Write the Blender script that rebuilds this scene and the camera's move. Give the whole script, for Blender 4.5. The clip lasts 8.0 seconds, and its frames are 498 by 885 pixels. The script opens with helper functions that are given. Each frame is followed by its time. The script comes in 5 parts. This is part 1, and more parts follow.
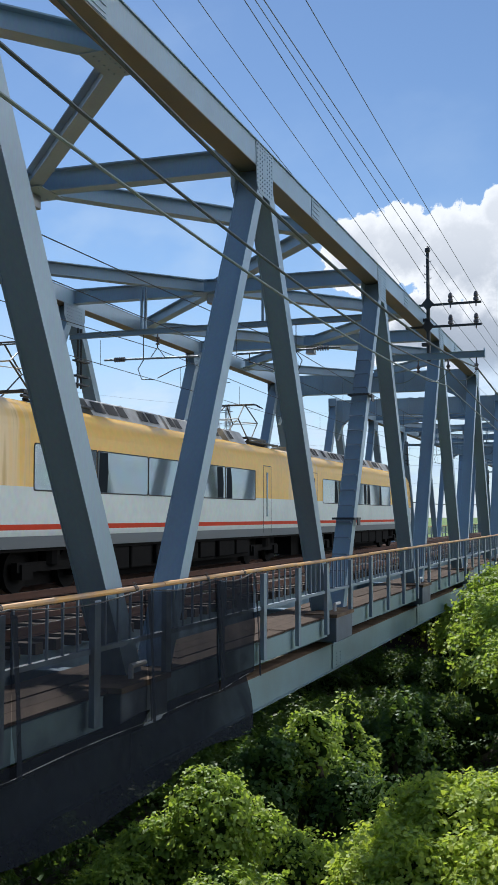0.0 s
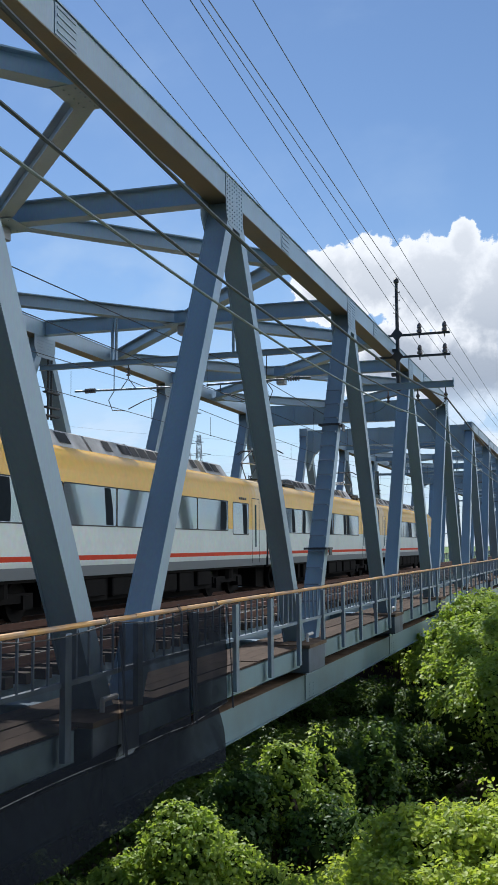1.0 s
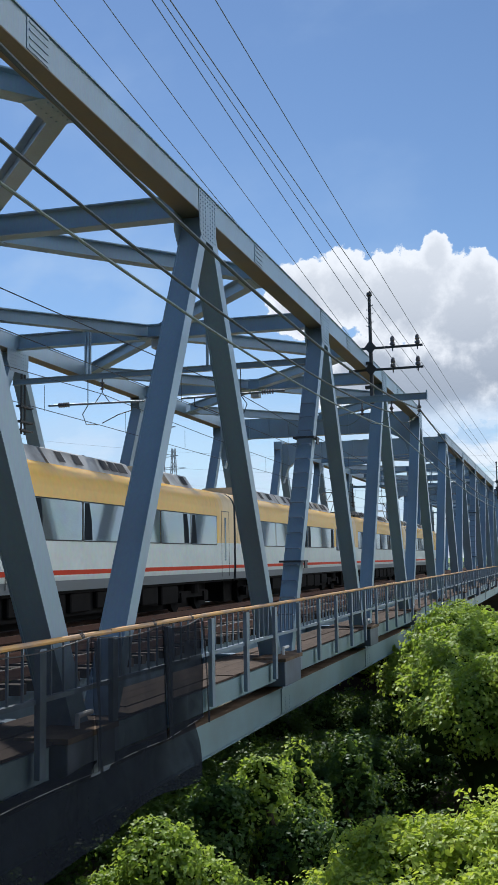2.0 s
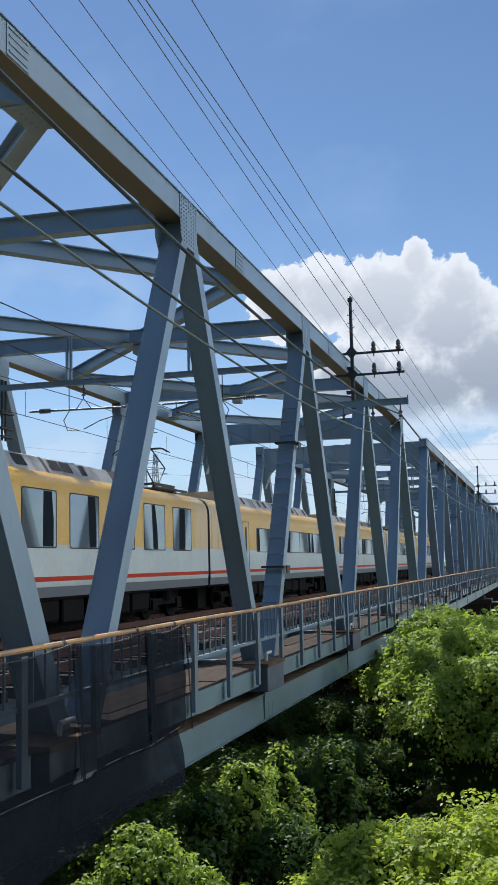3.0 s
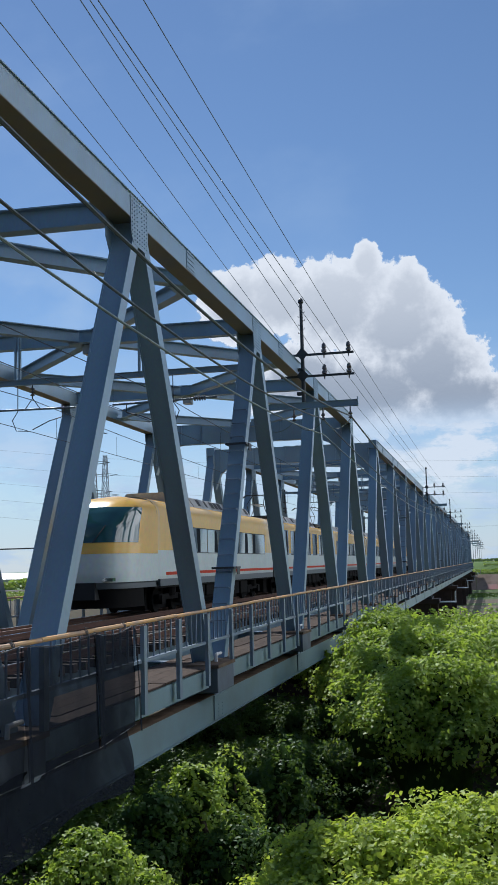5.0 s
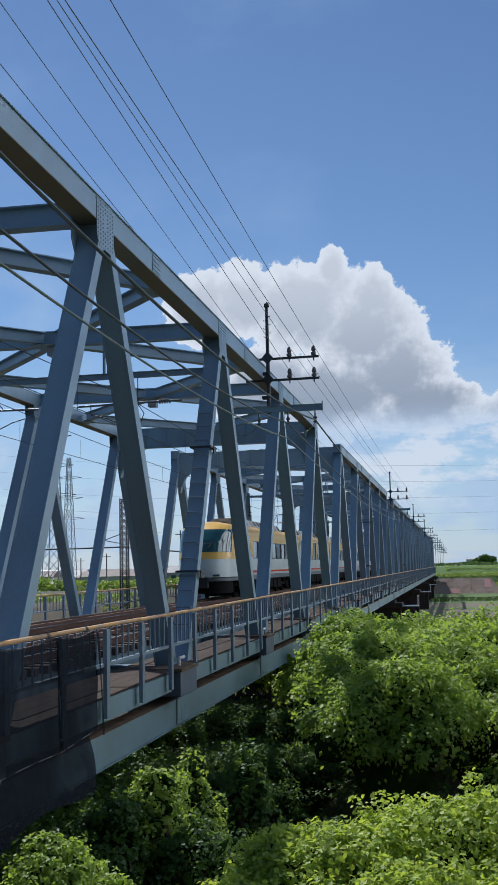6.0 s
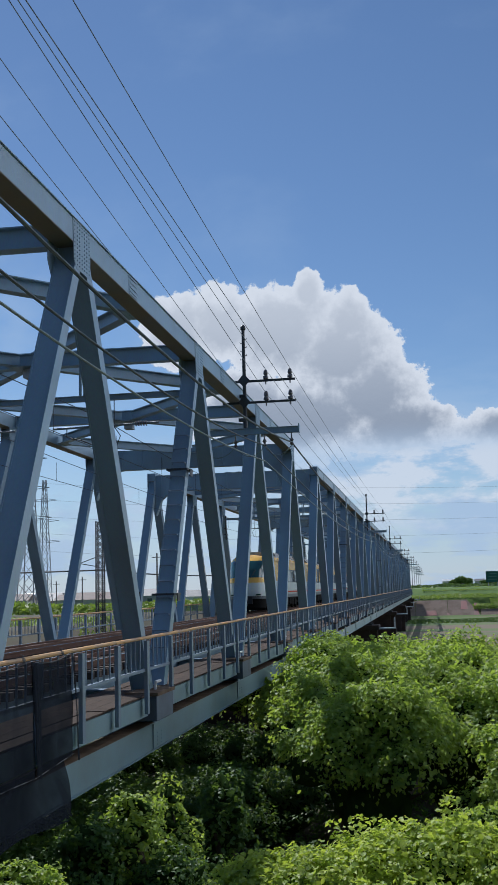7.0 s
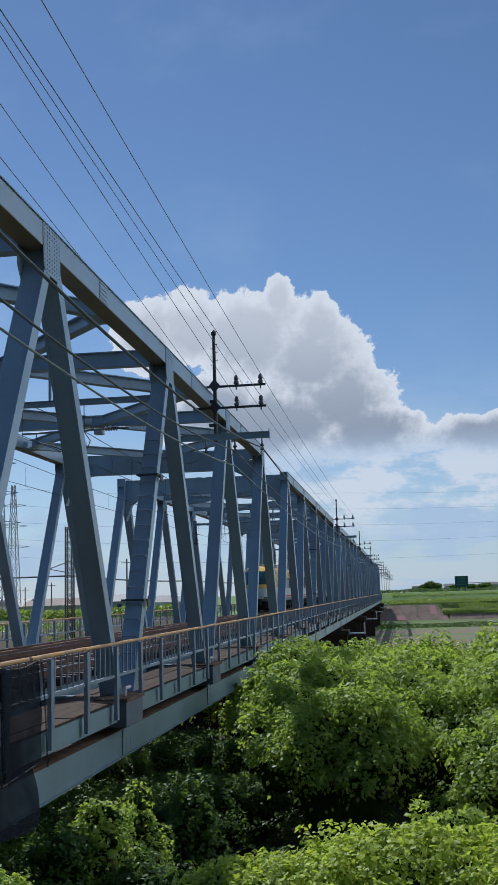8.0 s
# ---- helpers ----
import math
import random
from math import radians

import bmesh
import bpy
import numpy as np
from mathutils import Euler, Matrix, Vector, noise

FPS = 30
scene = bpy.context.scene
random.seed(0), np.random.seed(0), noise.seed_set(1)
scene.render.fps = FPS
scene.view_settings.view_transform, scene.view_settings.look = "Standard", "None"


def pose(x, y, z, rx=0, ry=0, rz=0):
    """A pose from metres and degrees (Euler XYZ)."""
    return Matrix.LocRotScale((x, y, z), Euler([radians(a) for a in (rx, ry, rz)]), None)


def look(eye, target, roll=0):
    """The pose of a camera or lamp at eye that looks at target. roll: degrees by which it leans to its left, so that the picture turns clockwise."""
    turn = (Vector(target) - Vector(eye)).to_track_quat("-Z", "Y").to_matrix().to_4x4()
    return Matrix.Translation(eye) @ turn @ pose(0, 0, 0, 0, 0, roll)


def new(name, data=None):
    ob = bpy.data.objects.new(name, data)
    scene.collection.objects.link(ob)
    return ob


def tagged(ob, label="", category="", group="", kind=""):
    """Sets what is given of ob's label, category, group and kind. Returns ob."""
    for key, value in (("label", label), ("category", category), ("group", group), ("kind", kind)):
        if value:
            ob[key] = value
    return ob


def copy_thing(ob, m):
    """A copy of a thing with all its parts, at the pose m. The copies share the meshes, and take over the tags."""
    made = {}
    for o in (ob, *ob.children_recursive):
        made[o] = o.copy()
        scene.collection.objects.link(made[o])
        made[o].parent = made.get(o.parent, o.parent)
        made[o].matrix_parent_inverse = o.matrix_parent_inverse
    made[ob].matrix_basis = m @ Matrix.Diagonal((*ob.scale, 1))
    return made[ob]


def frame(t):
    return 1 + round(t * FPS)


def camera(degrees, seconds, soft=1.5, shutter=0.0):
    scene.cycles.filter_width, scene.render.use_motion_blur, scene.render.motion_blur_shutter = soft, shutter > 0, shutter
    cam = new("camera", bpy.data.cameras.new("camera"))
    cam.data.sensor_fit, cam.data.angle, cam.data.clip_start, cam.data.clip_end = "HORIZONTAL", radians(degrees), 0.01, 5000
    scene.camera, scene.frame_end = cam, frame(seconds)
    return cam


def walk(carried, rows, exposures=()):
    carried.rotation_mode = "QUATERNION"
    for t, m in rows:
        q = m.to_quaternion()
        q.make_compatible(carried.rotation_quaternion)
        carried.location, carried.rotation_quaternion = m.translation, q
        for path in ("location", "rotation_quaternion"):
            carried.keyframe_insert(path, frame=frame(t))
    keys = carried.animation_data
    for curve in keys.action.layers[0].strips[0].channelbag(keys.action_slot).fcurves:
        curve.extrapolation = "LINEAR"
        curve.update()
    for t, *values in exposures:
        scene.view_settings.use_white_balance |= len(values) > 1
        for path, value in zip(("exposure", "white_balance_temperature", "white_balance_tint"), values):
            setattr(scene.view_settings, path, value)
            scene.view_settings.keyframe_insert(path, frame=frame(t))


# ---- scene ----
# The camera stands on a bank beside a railway truss bridge that runs along +y; z = 0 is the top of the rails.
cam = camera(27.0, 8.0, soft=1.5)
EYE = 1.55
# seconds, turn to the left, tilt up, roll
VIEWS = [
    (0.0, 19.802, 4.079, -0.024), (0.5, 18.870, 5.292, -0.299), (1.0, 18.199, 5.753, -0.507), (1.5, 17.424, 6.143, -0.780),
    (3.0, 15.761, 6.748, -1.360), (3.5, 15.187, 6.669, -1.508), (4.0, 14.597, 6.874, -1.510), (5.5, 12.027, 6.699, -1.482),
    (6.0, 11.049, 6.883, -1.366), (6.5, 10.406, 7.381, -1.460), (7.0, 9.713, 8.083, -1.576), (7.5, 8.839, 8.418, -1.665),
    (8.0, 8.055, 8.329, -1.717),
]
walk(cam, [(t, pose(0, 0, EYE, 90 + tilt, 0, yaw) @ pose(0, 0, 0, 0, 0, roll)) for t, yaw, tilt, roll in VIEWS],
     exposures=[(0.0, 0.20, 6150, 10), (1.5, 0.14, 6100, 10), (3.5, 0.0, 6000, 10), (5.5, -0.16, 5850, 10), (6.5, -0.26, 5800, 10), (8.0, -0.30, 5800, 10)])

# ---- light ----
SUN = Vector((-0.38, 0.53, 0.77)).normalized()
world = bpy.data.worlds.new("world")
scene.world = world
world.use_nodes = True
wn = world.node_tree
sky = wn.nodes.new("ShaderNodeTexSky")
sky.sky_type, sky.sun_disc = "NISHITA", False
sky.sun_elevation = math.asin(SUN.z)
sky.sun_rotation = math.atan2(SUN.x, SUN.y)
sky.air_density, sky.dust_density, sky.ozone_density = 1.0, 0.05, 3.5
wn.links.new(sky.outputs[0], wn.nodes["Background"].inputs[0])
wn.nodes["Background"].inputs[1].default_value = 0.093
sun = new("sun", bpy.data.lights.new("sun", "SUN"))
sun.data.energy, sun.data.angle, sun.data.color = 5.0, radians(0.53), (1.0, 0.95, 0.87)
sun.matrix_world = look(SUN * 100, (0, 0, 0))


# ---- materials ----
def mat(name, base, rough=0.6, metal=0.0, dark=None, scale=3.0, fine=40.0, bump=0.1, amount=0.5, streak=1.0, rnd=0.0, spec=0.5):
    """A procedural surface: base colour broken by stains (dark) at two scales, with fine relief."""
    m = bpy.data.materials.new(name)
    m.use_nodes = True
    t, n = m.node_tree, m.node_tree.nodes
    b = n["Principled BSDF"]
    b.inputs["Roughness"].default_value, b.inputs["Metallic"].default_value = rough, metal
    b.inputs["Specular IOR Level"].default_value = spec
    tc = n.new("ShaderNodeTexCoord")
    mp = n.new("ShaderNodeMapping")
    mp.inputs["Scale"].default_value = (1, 1, streak)
    t.links.new(tc.outputs["Object"], mp.inputs[0])
    big, small = n.new("ShaderNodeTexNoise"), n.new("ShaderNodeTexNoise")
    for node, s, d in ((big, scale, 4), (small, fine, 3)):
        node.inputs["Scale"].default_value, node.inputs["Detail"].default_value = s, d
        t.links.new(mp.outputs[0], node.inputs["Vector"])
    dark = dark or tuple(c * 0.6 for c in base)
    ramp = n.new("ShaderNodeMapRange")
    ramp.inputs[1].default_value, ramp.inputs[2].default_value = 0.42, 0.72
    ramp.inputs[4].default_value = amount
    t.links.new(big.outputs[0], ramp.inputs[0])
    mix = n.new("ShaderNodeMix")
    mix.data_type = "RGBA"
    mix.inputs[6].default_value, mix.inputs[7].default_value = (*base, 1), (*dark, 1)
    t.links.new(ramp.outputs[0], mix.inputs[0])
    mul = n.new("ShaderNodeMix")
    mul.data_type, mul.blend_type = "RGBA", "MULTIPLY"
    mul.inputs[0].default_value = 0.25
    t.links.new(mix.outputs[2], mul.inputs[6])
    t.links.new(small.outputs[1], mul.inputs[7])
    out = mul.outputs[2]
    if rnd:
        info, hsv, mr = n.new("ShaderNodeObjectInfo"), n.new("ShaderNodeHueSaturation"), n.new("ShaderNodeMapRange")
        mr.inputs[3].default_value, mr.inputs[4].default_value = 1 - rnd, 1 + rnd
        t.links.new(info.outputs["Random"], mr.inputs[0])
        t.links.new(mr.outputs[0], hsv.inputs["Value"])
        t.links.new(out, hsv.inputs["Color"])
        out = hsv.outputs[0]
    t.links.new(out, b.inputs["Base Color"])
    if bump:
        bp = n.new("ShaderNodeBump")
        bp.inputs["Strength"].default_value, bp.inputs["Distance"].default_value = bump, 0.01
        t.links.new(small.outputs[0], bp.inputs["Height"])
        t.links.new(bp.outputs[0], b.inputs["Normal"])
    return m


STEEL = mat("blue_paint", (0.268, 0.385, 0.490), 0.34, dark=(0.225, 0.262, 0.295), scale=0.7, fine=25, bump=0.06, amount=0.5, streak=0.35, rnd=0.06)
# brown that stands for warm light bounced up onto the chord's underside
SOFFITTINT = mat("bounce_tinted_paint", (0.235, 0.185, 0.120), 0.55, dark=(0.17, 0.17, 0.16), scale=1.1, fine=25, bump=0.08, amount=0.8)
RAILBLUE = mat("railing_paint", (0.225, 0.290, 0.365), 0.42, dark=(0.19, 0.21, 0.22), scale=1.6, fine=40, bump=0.08, amount=0.8)
TEAL = mat("girder_paint", (0.225, 0.330, 0.365), 0.45, dark=(0.19, 0.25, 0.245), scale=0.9, fine=30, bump=0.08, amount=0.8, rnd=0.08)
RUSTRAIL = mat("weathered_handrail", (0.70, 0.39, 0.13), 0.6, dark=(0.26, 0.23, 0.23), scale=1.3, fine=30, amount=0.9)
DECK = mat("walkway_plank", (0.080, 0.056, 0.042), 0.9, spec=0.15, dark=(0.045, 0.033, 0.026), scale=3, fine=30, bump=0.3, amount=0.8, rnd=0.25)
DIRT = mat("rust_and_dirt", (0.20, 0.145, 0.10), 0.95, dark=(0.10, 0.065, 0.045), scale=2.5, fine=30, bump=0.3, amount=0.9, spec=0.1)
BOXGREY = mat("dull_blue_grey_paint", (0.135, 0.165, 0.205), 0.6, dark=(0.09, 0.10, 0.115), scale=2, fine=30, amount=0.8)
SLEEPER = mat("sleeper", (0.085, 0.06, 0.045), 0.9, dark=(0.045, 0.03, 0.025), scale=4, fine=40, bump=0.4, rnd=0.25)
RAIL = mat("rail", (0.135, 0.060, 0.036), 0.75, metal=0.1, dark=(0.065, 0.034, 0.024), scale=3)
RAILTOP = mat("polished_rail", (0.45, 0.44, 0.43), 0.25, metal=1.0, scale=2, bump=0.02, amount=0.2)
GALV = mat("galvanised_steel", (0.38, 0.40, 0.42), 0.45, metal=0.6, dark=(0.25, 0.26, 0.27), scale=4, bump=0.1)
DARKMETAL = mat("dark_metal", (0.055, 0.06, 0.065), 0.55, metal=0.3, dark=(0.03, 0.03, 0.03), scale=5)
LINEGREY = mat("tarnished_wire", (0.21, 0.24, 0.26), 0.5, metal=0.3, scale=6, bump=0.0)
CABLE = mat("cable_sheath", (0.06, 0.075, 0.075), 0.5, scale=6, bump=0.0)
CABLEPALE = mat("pale_cable_sheath", (0.20, 0.25, 0.23), 0.5, scale=6, bump=0.0)
PORCELAIN = mat("porcelain", (0.16, 0.14, 0.14), 0.25, scale=5, bump=0.0, amount=0.2)
CONCRETE = mat("concrete", (0.30, 0.27, 0.24), 0.9, dark=(0.16, 0.14, 0.12), scale=0.4, fine=12, bump=0.4, amount=0.9)
REVETMENT = mat("weathered_revetment", (0.33, 0.255, 0.205), 0.95, dark=(0.19, 0.14, 0.11), scale=0.35, fine=6, bump=0.4, amount=0.9, spec=0.1)
PIER = mat("pier_brick", (0.075, 0.046, 0.036), 0.9, dark=(0.035, 0.024, 0.02), scale=0.8, fine=8, bump=0.4, amount=0.9)
PINK = mat("weathered_pink_paint", (0.45, 0.22, 0.20), 0.9, dark=(0.36, 0.27, 0.23), scale=0.3, fine=4, amount=0.9)
BARK = mat("bark", (0.09, 0.065, 0.045), 0.9, dark=(0.04, 0.03, 0.02), scale=6, fine=40, bump=0.5)
WHITE = mat("white_paint", (0.75, 0.75, 0.73), 0.5, dark=(0.6, 0.6, 0.57), scale=2)
SIGNBLACK = mat("black_plate", (0.02, 0.022, 0.025), 0.5, scale=3)
ROPE = mat("grey_rope", (0.20, 0.20, 0.20), 0.9, scale=30, bump=0.3)
# the train
GOLD = mat("yellow_coach_paint", (0.96, 0.56, 0.095), 0.22, dark=(0.88, 0.50, 0.10), scale=0.5, fine=6, bump=0.01, amount=0.6)


def weathered_gold():
    """The yellow paint of the coach sides and roof: bleached to cream at the coach ends, with brown rain streaks."""
    m = mat("weathered_yellow_coach_paint", (0.96, 0.58, 0.11), 0.22, dark=(0.88, 0.52, 0.12), scale=0.5, fine=6, bump=0.01, amount=0.6)
    t, n = m.node_tree, m.node_tree.nodes
    p = n["Principled BSDF"]
    old = p.inputs["Base Color"].links[0].from_socket
    tc, sep, mp, ns = (n.new(k) for k in ("ShaderNodeTexCoord", "ShaderNodeSeparateXYZ", "ShaderNodeMapping", "ShaderNodeTexNoise"))
    t.links.new(tc.outputs["Object"], sep.inputs[0])
    mp.inputs["Scale"].default_value = (0.3, 5.0, 0.35)
    t.links.new(tc.outputs["Object"], mp.inputs[0])
    t.links.new(mp.outputs[0], ns.inputs["Vector"])
    ns.inputs["Scale"].default_value, ns.inputs["Detail"].default_value = 1.0, 4

    def node(op, a, b):
        k = n.new("ShaderNodeMath")
        k.operation = op
        for i, q in enumerate((a, b)):
            if isinstance(q, (int, float)):
                k.inputs[i].default_value = q
            else:
                t.links.new(q, k.inputs[i])
        return k.outputs[0]

    def ramp(a, lo, hi, top=1.0):
        k = n.new("ShaderNodeMapRange")
        k.interpolation_type = "SMOOTHSTEP"
        k.inputs[1].default_value, k.inputs[2].default_value, k.inputs[4].default_value = lo, hi, top
        t.links.new(a, k.inputs[0])
        return k.outputs[0]

    away = node("ABSOLUTE", node("SUBTRACT", sep.outputs["Y"], 10.25), 0.0)
    ends = ramp(node("ADD", away, node("MULTIPLY", ns.outputs[0], 2.2)), 9.3, 10.3, 0.75)
    streak = node("MULTIPLY", ramp(away, 6.5, 9.6), ramp(ns.outputs[0], 0.52, 0.66, 0.7))
    for mask, colour in ((ends, (0.78, 0.60, 0.34, 1)), (streak, (0.50, 0.30, 0.07, 1))):
        mix = n.new("ShaderNodeMix")
        mix.data_type = "RGBA"
        mix.inputs[7].default_value = colour
        t.links.new(mask, mix.inputs[0])
        t.links.new(old, mix.inputs[6])
        old = mix.outputs[2]
    t.links.new(old, p.inputs["Base Color"])
    return m


GOLDSIDE = weathered_gold()
PEARL = mat("white_coach_paint", (0.72, 0.79, 0.76), 0.26, dark=(0.60, 0.66, 0.63), scale=0.8, fine=6, bump=0.01, amount=0.5)
RED = mat("red_stripe_paint", (0.62, 0.055, 0.016), 0.6, spec=0.15, scale=2, bump=0.0, amount=0.3)
GREY = mat("grey_skirt_paint", (0.115, 0.135, 0.150), 0.45, dark=(0.12, 0.13, 0.13), scale=1.5, bump=0.03)
ROOFGREY = mat("roof_grey", (0.56, 0.56, 0.55), 0.6, dark=(0.22, 0.21, 0.20), scale=1.5, amount=0.9)
UNDER = mat("underfloor_black", (0.014, 0.013, 0.0125), 0.9, dark=(0.008, 0.008, 0.008), scale=3, spec=0.1)
RUBBER = mat("rubber", (0.02, 0.02, 0.021), 0.7, scale=6)
GLASS = mat("tinted_glass", (0.40, 0.46, 0.47), 0.05, metal=0.72, scale=0.6, fine=2, bump=0.0, amount=0.25, spec=1.0)
DARKGLASS = mat("dark_tinted_glass", (0.018, 0.085, 0.085), 0.04, scale=1.0, fine=3, bump=0.0, amount=0.5, spec=1.0)
CURTAIN = mat("dark_curtain", (0.014, 0.022, 0.030), 0.8, scale=8, bump=0.0, spec=0.1)


def net_material(name, thin, thick):
    m = bpy.data.materials.new(name)
    m.use_nodes = True
    t, n = m.node_tree, m.node_tree.nodes
    b = n["Principled BSDF"]
    b.inputs["Base Color"].default_value, b.inputs["Roughness"].default_value = (0.017, 0.020, 0.026, 1), 0.95
    b.inputs["Specular IOR Level"].default_value = 0.0
    tr, mx, ns, mr, tc = (n.new(k) for k in ("ShaderNodeBsdfTransparent", "ShaderNodeMixShader", "ShaderNodeTexNoise", "ShaderNodeMapRange", "ShaderNodeTexCoord"))
    ns.inputs["Scale"].default_value = 2.2
    t.links.new(tc.outputs["Object"], ns.inputs["Vector"])
    t.links.new(ns.outputs[0], mr.inputs[0])
    mr.inputs[1].default_value, mr.inputs[2].default_value, mr.inputs[3].default_value, mr.inputs[4].default_value = 0.35, 0.65, thin, thick
    t.links.new(mr.outputs[0], mx.inputs[0])
    t.links.new(tr.outputs[0], mx.inputs[1])
    t.links.new(b.outputs[0], mx.inputs[2])
    t.links.new(mx.outputs[0], n["Material Output"].inputs[0])
    return m


NET = net_material("black_net", 0.50, 0.66)
NETFOLD = net_material("folded_black_net", 0.70, 0.84)
NETDOUBLE = net_material("doubled_black_net", 0.86, 0.95)


def leaf_material(name, a, b, back):
    """Leaves: two greens by island, a little gloss, light passing through."""
    m = bpy.data.materials.new(name)
    m.use_nodes = True
    t, n = m.node_tree, m.node_tree.nodes
    p = n["Principled BSDF"]
    p.inputs["Roughness"].default_value = 0.52
    p.inputs["Specular IOR Level"].default_value = 0.32
    geo, mix, tr, add, tc, ns, mul = (n.new(k) for k in ("ShaderNodeNewGeometry", "ShaderNodeMix", "ShaderNodeBsdfTranslucent", "ShaderNodeMixShader", "ShaderNodeTexCoord", "ShaderNodeTexNoise", "ShaderNodeMath"))
    mix.data_type = "RGBA"
    mix.inputs[6].default_value, mix.inputs[7].default_value = (*a, 1), (*b, 1)
    ns.inputs["Scale"].default_value = 0.9
    t.links.new(tc.outputs["Object"], ns.inputs["Vector"])
    mul.operation = "MULTIPLY"
    mul.use_clamp = True
    sc = n.new("ShaderNodeMath")
    sc.operation = "MULTIPLY"
    sc.inputs[1].default_value = 1.8
    t.links.new(ns.outputs[0], sc.inputs[0])
    t.links.new(geo.outputs["Random Per Island"], mul.inputs[0])
    t.links.new(sc.outputs[0], mul.inputs[1])
    t.links.new(mul.outputs[0], mix.inputs[0])
    t.links.new(mix.outputs[2], p.inputs["Base Color"])
    tr.inputs[0].default_value = (*back, 1)
    add.inputs[0].default_value = 0.36
    t.links.new(p.outputs[0], add.inputs[1])
    t.links.new(tr.outputs[0], add.inputs[2])
    t.links.new(add.outputs[0], n["Material Output"].inputs[0])
    return m


LEAF = leaf_material("vine_leaf", (0.110, 0.185, 0.036), (0.33, 0.40, 0.066), (0.56, 0.74, 0.08))
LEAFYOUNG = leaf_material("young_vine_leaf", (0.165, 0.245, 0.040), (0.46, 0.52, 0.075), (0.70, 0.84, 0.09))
# dark green, also used to put shade into the leaves near the bridge
LEAFDARK = leaf_material("dark_leaf", (0.035, 0.085, 0.02), (0.075, 0.14, 0.03), (0.20, 0.32, 0.04))


def ground_material():
    m = mat("river_ground", (0.085, 0.070, 0.036), 0.95, dark=(0.045, 0.045, 0.018), scale=0.3, fine=4, bump=0.5, amount=0.9)
    t, n = m.node_tree, m.node_tree.nodes
    tc, sep, mr, mix = (n.new(k) for k in ("ShaderNodeTexCoord", "ShaderNodeSeparateXYZ", "ShaderNodeMapRange", "ShaderNodeMix"))
    t.links.new(tc.outputs["Object"], sep.inputs[0])
    t.links.new(sep.outputs["Z"], mr.inputs[0])
    mr.inputs[1].default_value, mr.inputs[2].default_value = -6.9, -6.2
    mix.data_type = "RGBA"
    ns = n.new("ShaderNodeTexNoise")
    ns.inputs["Scale"].default_value = 0.05
    mp = n.new("ShaderNodeMapping")
    mp.inputs["Scale"].default_value = (0.3, 1.5, 1)
    t.links.new(tc.outputs["Object"], mp.inputs[0])
    t.links.new(mp.outputs[0], ns.inputs["Vector"])
    cr = n.new("ShaderNodeValToRGB")
    cr.color_ramp.elements[0].position, cr.color_ramp.elements[0].color = 0.50, (0.15, 0.115, 0.075, 1)
    cr.color_ramp.elements[1].position, cr.color_ramp.elements[1].color = 0.58, (0.09, 0.14, 0.035, 1)
    t.links.new(ns.outputs[0], cr.inputs[0])
    p = n["Principled BSDF"]
    old = p.inputs["Base Color"].links[0].from_socket
    t.links.new(mr.outputs[0], mix.inputs[0])
    t.links.new(cr.outputs[0], mix.inputs[6])
    t.links.new(old, mix.inputs[7])
    far, lawn = n.new("ShaderNodeMapRange"), n.new("ShaderNodeMix")
    far.inputs[1].default_value, far.inputs[2].default_value = 301.0, 304.0
    t.links.new(sep.outputs["Y"], far.inputs[0])
    lawn.data_type = "RGBA"
    lawn.inputs[7].default_value = (0.095, 0.165, 0.032, 1)
    t.links.new(far.outputs[0], lawn.inputs[0])
    t.links.new(mix.outputs[2], lawn.inputs[6])
    t.links.new(lawn.outputs[2], p.inputs["Base Color"])
    return m


GROUND = ground_material()


# ---- mesh helpers ----
def box(bm, lo, hi):
    v = [bm.verts.new((x, y, z)) for x in (lo[0], hi[0]) for y in (lo[1], hi[1]) for z in (lo[2], hi[2])]
    for f in ((0, 1, 3, 2), (4, 6, 7, 5), (0, 4, 5, 1), (2, 3, 7, 6), (0, 2, 6, 4), (1, 5, 7, 3)):
        bm.faces.new([v[i] for i in f])


def beam(bm, p, q, w, h, up=(0, 0, 1)):
    """A bar of width w and height h between two points."""
    p, q = Vector(p), Vector(q)
    d = (q - p).normalized()
    s = d.cross(Vector(up)).normalized()
    u = s.cross(d)
    v = [bm.verts.new(e + s * a * w / 2 + u * b * h / 2) for e in (p, q) for a, b in ((-1, -1), (1, -1), (1, 1), (-1, 1))]
    for f in ((0, 3, 2, 1), (4, 5, 6, 7), (0, 1, 5, 4), (1, 2, 6, 5), (2, 3, 7, 6), (3, 0, 4, 7)):
        bm.faces.new([v[i] for i in f])


def ibeam(bm, p, q, w, h, up=(0, 0, 1), t=0.025):
    """An I section: two flanges and a web in one piece."""
    w, h, e = w / 2, h / 2, t / 2
    section(bm, p, q, [(-w, -h), (w, -h), (w, -h + t), (e, -h + t), (e, h - t), (w, h - t), (w, h), (-w, h), (-w, h - t), (-e, h - t), (-e, -h + t), (-w, -h + t)], up)


